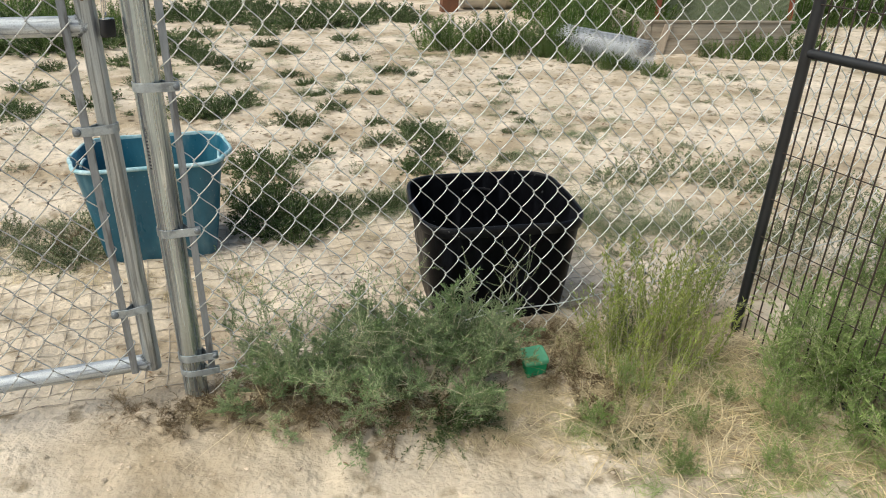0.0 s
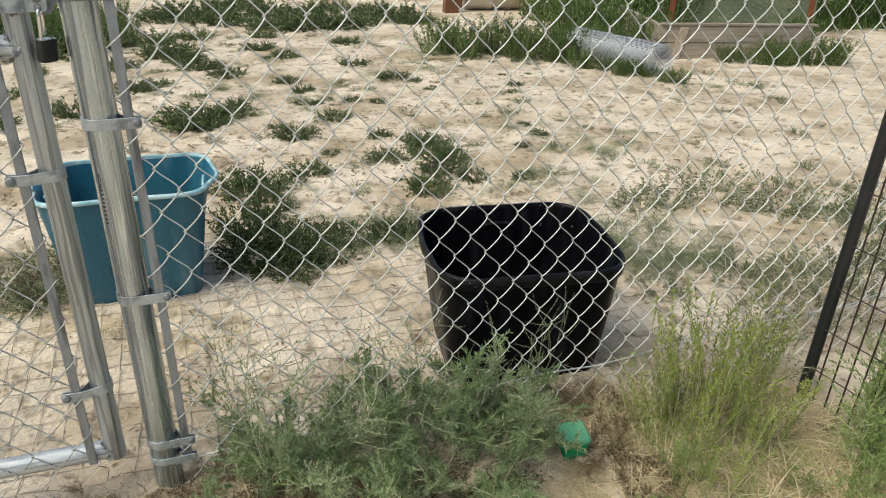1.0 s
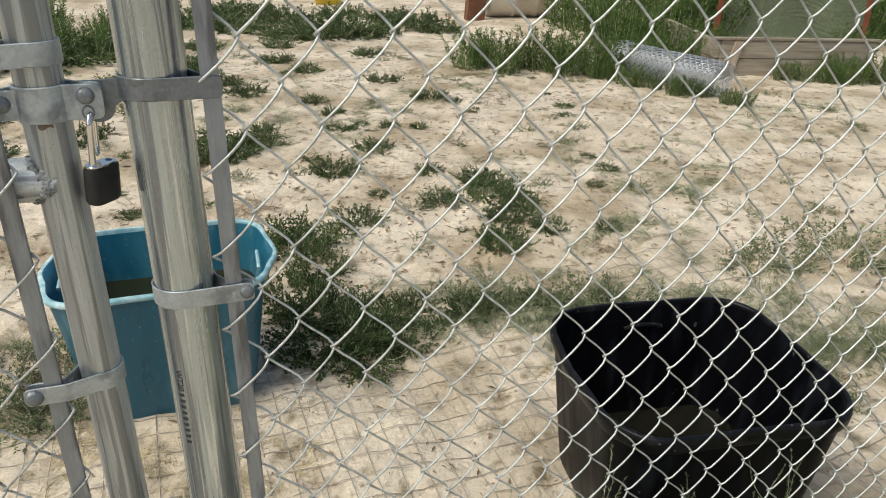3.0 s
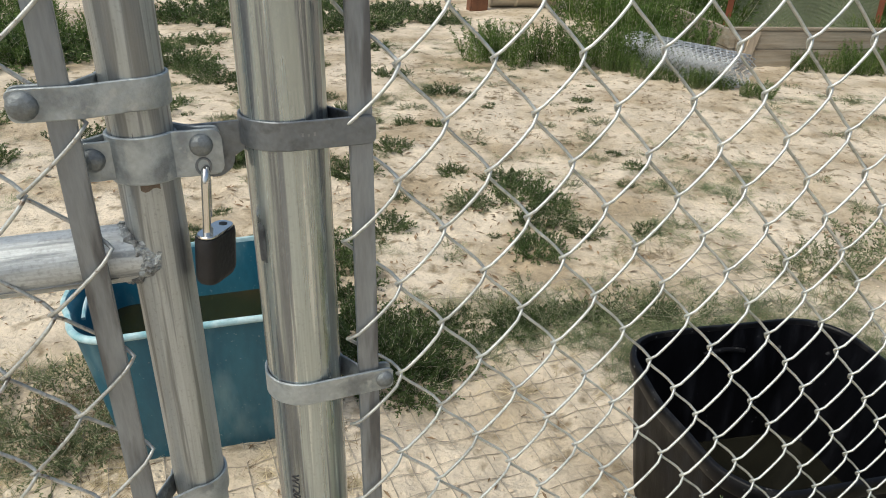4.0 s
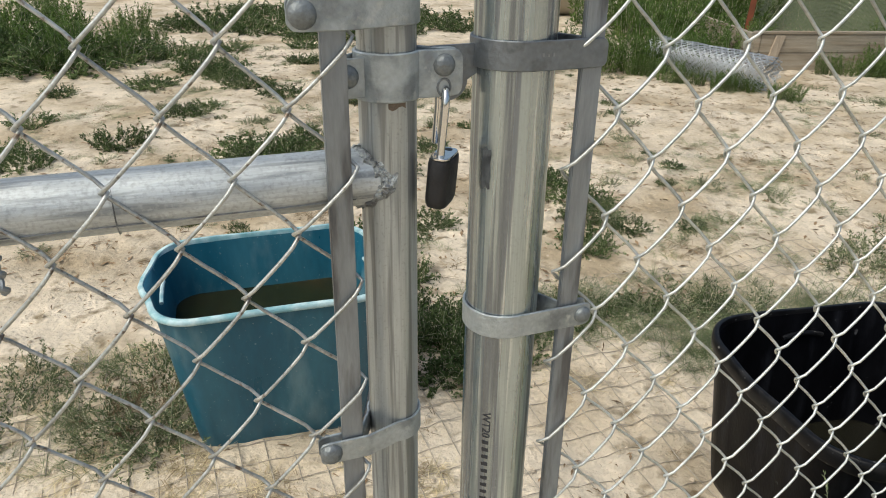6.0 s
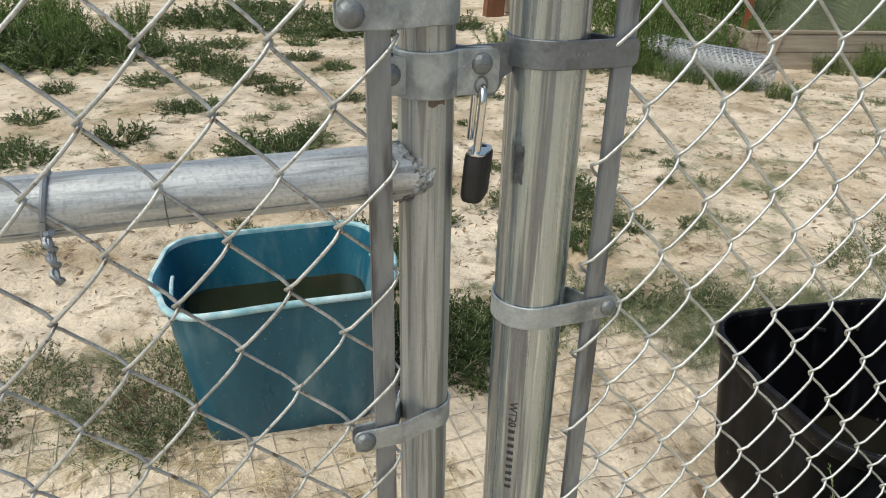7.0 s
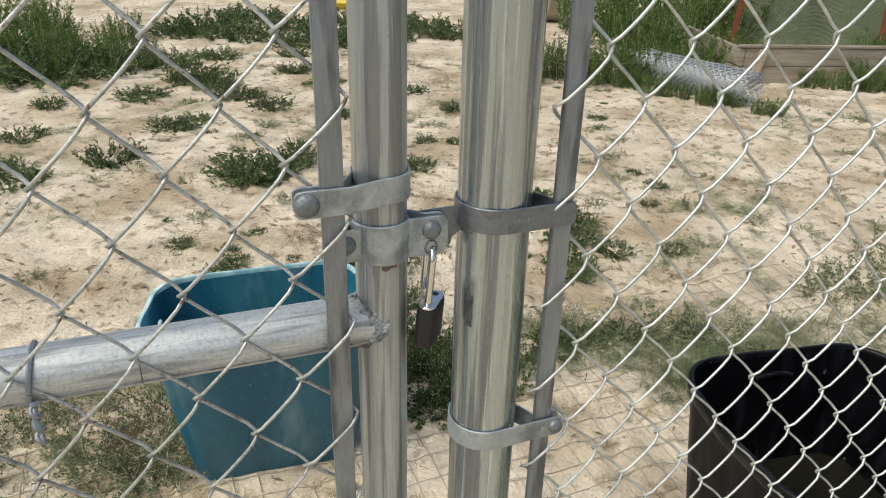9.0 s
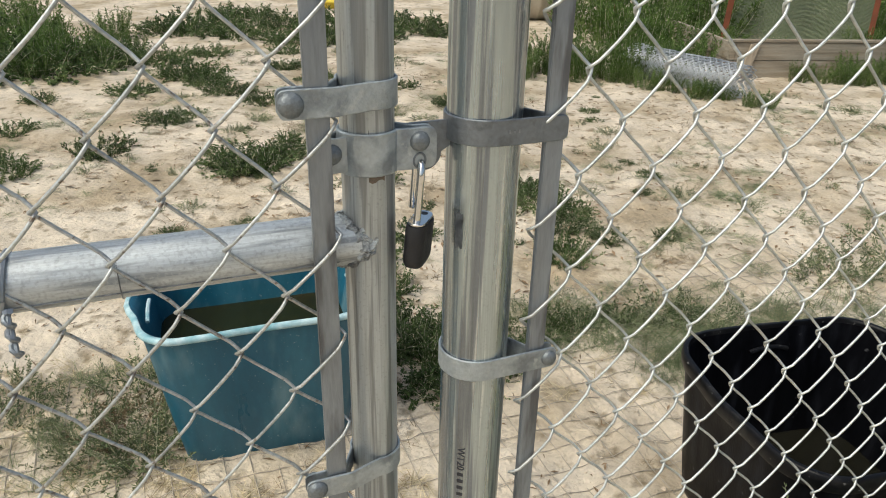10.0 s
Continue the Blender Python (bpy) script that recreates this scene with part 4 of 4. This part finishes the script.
scatter(soft, [(rng.uniform(0.34, 0.52), rng.uniform(1.55, 2.0), rng.uniform(0.4, 0.65)) for _ in range(16)] + [(rng.uniform(0.40, 1.5), rng.uniform(1.30, 2.0), rng.uniform(0.5, 1.0)) for _ in range(70)], "fine grass", lambda r: r, 0.7)
stalks = [tuft(92 + i, 16, 0.30, 0.0030, 2.0, STRAW, "long arching dry stalks at the foot of the bushy weeds", 0.08) for i in range(2)]
scatter(stalks, [(-0.48 + 0.052 * i, 1.60 + 0.02 * math.sin(i * 2.9) + 0.006 * i, 0.75 + 0.2 * math.sin(i * 1.9)) for i in range(11)] + [(0.60 + 0.09 * i, 1.62 + 0.16 * math.sin(i * 2.4), 0.55 + 0.2 * math.sin(i * 1.1)) for i in range(7)] + [(0.46 + 0.07 * i, 1.80 + 0.14 * math.sin(i * 1.7), 0.5) for i in range(9)], "dry stalks", lambda r: r, 0.6)
strew(straw, [(rng.uniform(0.0, 0.9), rng.uniform(1.95, 2.2), 0.6) for _ in range(16)] + [(rng.uniform(-0.7, 0.15), rng.uniform(1.5, 1.68), rng.uniform(0.4, 0.8)) for _ in range(34)] + [(rng.uniform(0.08, 0.46), rng.uniform(1.88, 2.1), rng.uniform(0.4, 0.7)) for _ in range(22)] + [(rng.uniform(0.12, 0.55), rng.uniform(1.48, 1.72), rng.uniform(0.3, 0.55)) for _ in range(16)] + [(rng.uniform(0.32, 0.48), rng.uniform(1.7, 1.9), 0.6) for _ in range(8)] + [(rng.uniform(0.10, 0.42), rng.uniform(1.64, 1.76), rng.uniform(0.3, 0.5)) for _ in range(14)]
      + [(rng.uniform(-0.6, 1.9), rng.uniform(2.7, 3.7), rng.uniform(0.3, 0.7)) for _ in range(70)] + [(rng.uniform(-2.0, -1.3), rng.uniform(2.3, 2.9), rng.uniform(0.3, 0.7)) for _ in range(34)] + [(rng.uniform(-1.6, -0.75), rng.uniform(2.2, 2.5), rng.uniform(0.3, 0.6)) for _ in range(40)] + [(rng.uniform(0.12, 0.46), rng.uniform(1.50, 2.05), rng.uniform(0.4, 0.7)) for _ in range(60)], "dry_grass", "dry straw-coloured grass thinly spread over the sand", "grass", 0.4)
strew(live, [(rng.uniform(0.45, 2.1), rng.uniform(2.6, 3.6), rng.uniform(0.5, 1.0)) for _ in range(62)] + [(rng.uniform(-0.1, 0.8), rng.uniform(2.80, 3.45), rng.uniform(0.4, 0.8)) for _ in range(60)] + [(rng.uniform(-0.3, 1.1), rng.gauss(3.05, 0.13), rng.uniform(0.5, 0.95)) for _ in range(90)] + [(rng.uniform(-0.7, 0.5), rng.uniform(2.9, 3.3), rng.uniform(0.4, 0.8)) for _ in range(60)]
      + [(rng.uniform(-2.0, -1.45), rng.uniform(2.35, 2.85), rng.uniform(0.4, 0.75)) for _ in range(22)], "fine_grass", "fine grey-green grass in patches on the sand", "grass", 0.75)
dead = [tuft(97, 46, 0.10, 0.0030, 2.4, DEAD, "flattened brown dead plant on the sand", 0.09)]
strew(dead, [(rng.uniform(-3.0, 2.2), rng.uniform(3.2, 8.2), rng.uniform(0.4, 1.2)) for _ in range(190)] + [(rng.uniform(-1.6, 0.9), rng.uniform(1.9, 3.2), rng.uniform(0.3, 0.7)) for _ in range(26)]
        + [(rng.uniform(-0.95, -0.35), rng.uniform(1.46, 1.60), rng.uniform(0.3, 0.5)) for _ in range(16)] + [(rng.uniform(0.10, 0.52), rng.uniform(1.72, 2.12), rng.uniform(0.4, 0.8)) for _ in range(46)] + [(rng.uniform(-1.62, -0.8), rng.uniform(2.25, 2.6), rng.uniform(0.3, 0.7)) for _ in range(24)], "dead_plants", "flattened brown dead plants strewn over the sand", "dead plants", 0.35)
patches = []
while len(patches) < 420:
    x, y = rng.uniform(-3.2, 2.4), rng.uniform(3.6, 8.0)
    if fractal(x * 0.8, y * 0.8, 21.0) > 0.12:
        patches.append((x, y, rng.uniform(0.35, 0.9)))
strew(live, patches, "sparse_grass", "thin low olive grass in patches across the yard", "grass", 0.28)
bpy.data.objects.remove(dead[0])
spike = [plant("weed_stalk", 85 + i, "thin upright weed stalk with small leaves at the fence foot", LEAF_BUSH, 5, 0.33, 0.5, 7, 0.010, 0.0022, 0.0, 0.10, 1, 0.10, stem_r=0.0015, cling=1.4) for i in range(2)]
scatter(spike, [(-0.44 + 0.056 * i, 1.65 + 0.026 * i + 0.03 * math.sin(i * 2.7), (0.85 if i < 6 else 0.62) + 0.12 * math.sin(i * 1.3)) for i in range(11)], "weed stalks along the fence", lambda r: r)

# tall weeds at the back of the yard
far = [plant("tall_weed", 100 + i, "tall dense green weeds at the back of the yard", LEAF_FAR, 42, 0.55, 0.45, 12, 0.055, 0.012, -0.01, 0.08, 0, 0.26, stem_r=0.003) for i in range(3)]
back_places = [(-0.42 + 0.15 * i, 7.2 + 0.16 * math.sin(i * 2.3), 0.52 + 0.1 * math.sin(i * 1.9)) for i in range(11)]
back_places += [(-0.3 + 0.42 * i, 7.9 + 0.2 * math.sin(i * 1.7), 0.9) for i in range(5)] + [(-0.1 + 0.5 * i, 8.8, 1.15) for i in range(5)] + [(0.8 + 0.55 * i, 9.7, 1.3) for i in range(9)]
back_places += [*[(0.60 + 0.105 * i, 6.95 - 0.085 * i + 0.05 * math.sin(i * 2.1), 0.25 + 0.05 * math.sin(i * 1.4)) for i in range(10)], (0.95, 7.3, 0.6), (1.35, 7.4, 0.75), (1.65, 7.6, 0.6)]
back_places += [(2.52, 7.10, 0.34), (2.64, 7.12, 0.4), (2.75, 7.12, 0.42), (2.95, 7.15, 0.42), (3.12, 7.2, 0.45), (2.2, 7.6, 0.45), (2.6, 7.7, 0.5), (3.0, 7.8, 0.6), (3.25, 7.4, 0.4)]
back_places += [(-4.3, 7.6, 0.5), (-3.95, 7.9, 0.48), (-3.6, 7.75, 0.4), (-4.7, 8.3, 0.6), (-4.05, 8.4, 0.5), (-5.2, 8.9, 0.7), (2.16, 7.10, 0.28), (2.34, 7.12, 0.3)]
back_places += [(-3.88, 6.9, 0.6), (-4.2, 7.1, 0.65), (-4.55, 7.2, 0.6), (-3.62, 7.15, 0.45), (-4.9, 7.6, 0.8), (-4.4, 7.8, 0.7), (-5.3, 8.0, 0.8), (-3.9, 6.6, 0.4), (-0.6, 11.0, 0.5), (-1.3, 11.2, 0.5), (-0.95, 11.6, 0.6)]
scatter(far, [q for q in back_places if q[0] > 0.55 or q[1] < 7.6 or q[0] < -2], "tall weeds at the back", lambda r: r)
meadow = [tuft(110 + i, 150, 0.30, 0.012, 0.8, LEAF_FAR, "rough green meadow grass beyond the yard", 0.35) for i in range(2)]
strew(meadow, [(rng.uniform(2.6, 8.0), rng.uniform(9.0, 14.5), rng.uniform(0.8, 1.2)) for _ in range(110)], "meadow_grass", "rough green meadow grass beyond the yard", "grass")
for ob in meadow:
    bpy.data.objects.remove(ob)

# ---- crumbs of soil and plant litter on the sand ----
clods, bits = Shape(), Shape()
for _ in range(9000):
    x, y = rng.uniform(-2.4, 1.6), 0.8 + 5.0 * rng.random() ** 1.5
    r = 0.0022 + 0.006 * rng.random() ** 4
    z = height(x, y) + r * 0.2
    c = [(x + r * rng.uniform(0.7, 1.3), y, z), (x, y + r * rng.uniform(0.7, 1.3), z), (x - r * rng.uniform(0.7, 1.3), y, z), (x, y - r * rng.uniform(0.7, 1.3), z), (x + r * 0.2, y, z + r * rng.uniform(0.5, 0.9)), (x, y, z - r)]
    clods.add(c, [(0, 1, 4), (1, 2, 4), (2, 3, 4), (3, 0, 4)])
for _ in range(8500):
    x, y = rng.uniform(-3.2, 2.2), 0.9 + 7.0 * rng.random() ** 1.3
    if fractal(x * 1.1, y * 1.1, 11.0) < rng.uniform(-0.5, 0.35) or (y < 1.62 and rng.random() < 0.85):
        continue
    a, ln, w = rng.uniform(0, 3.14), rng.uniform(0.006, 0.032), rng.uniform(0.0015, 0.007)
    z = height(x, y) + 0.002
    dx, dy = math.cos(a) * ln, math.sin(a) * ln
    ln, w, dx, dy = (ln * 0.6, w * 0.5, dx * 0.6, dy * 0.6) if y < 3.2 else (ln, w, dx, dy)
    bits.add([(x - dx, y - dy, z), (x - dy * w / ln, y + dx * w / ln, z + 0.003), (x + dx, y + dy, z + 0.002), (x + dy * w / ln, y - dx * w / ln, z + 0.004)], [(0, 1, 2), (0, 2, 3)])
tagged(part("soil_crumbs", clods, CLOD, angle=0), "small pale clods and pebbles strewn over the sand", "soil crumbs", kind="stuff")
tagged(part("plant_litter", bits, LITTER, angle=0), "brown scraps of dry plants and droppings on the sand", "plant litter", kind="stuff")
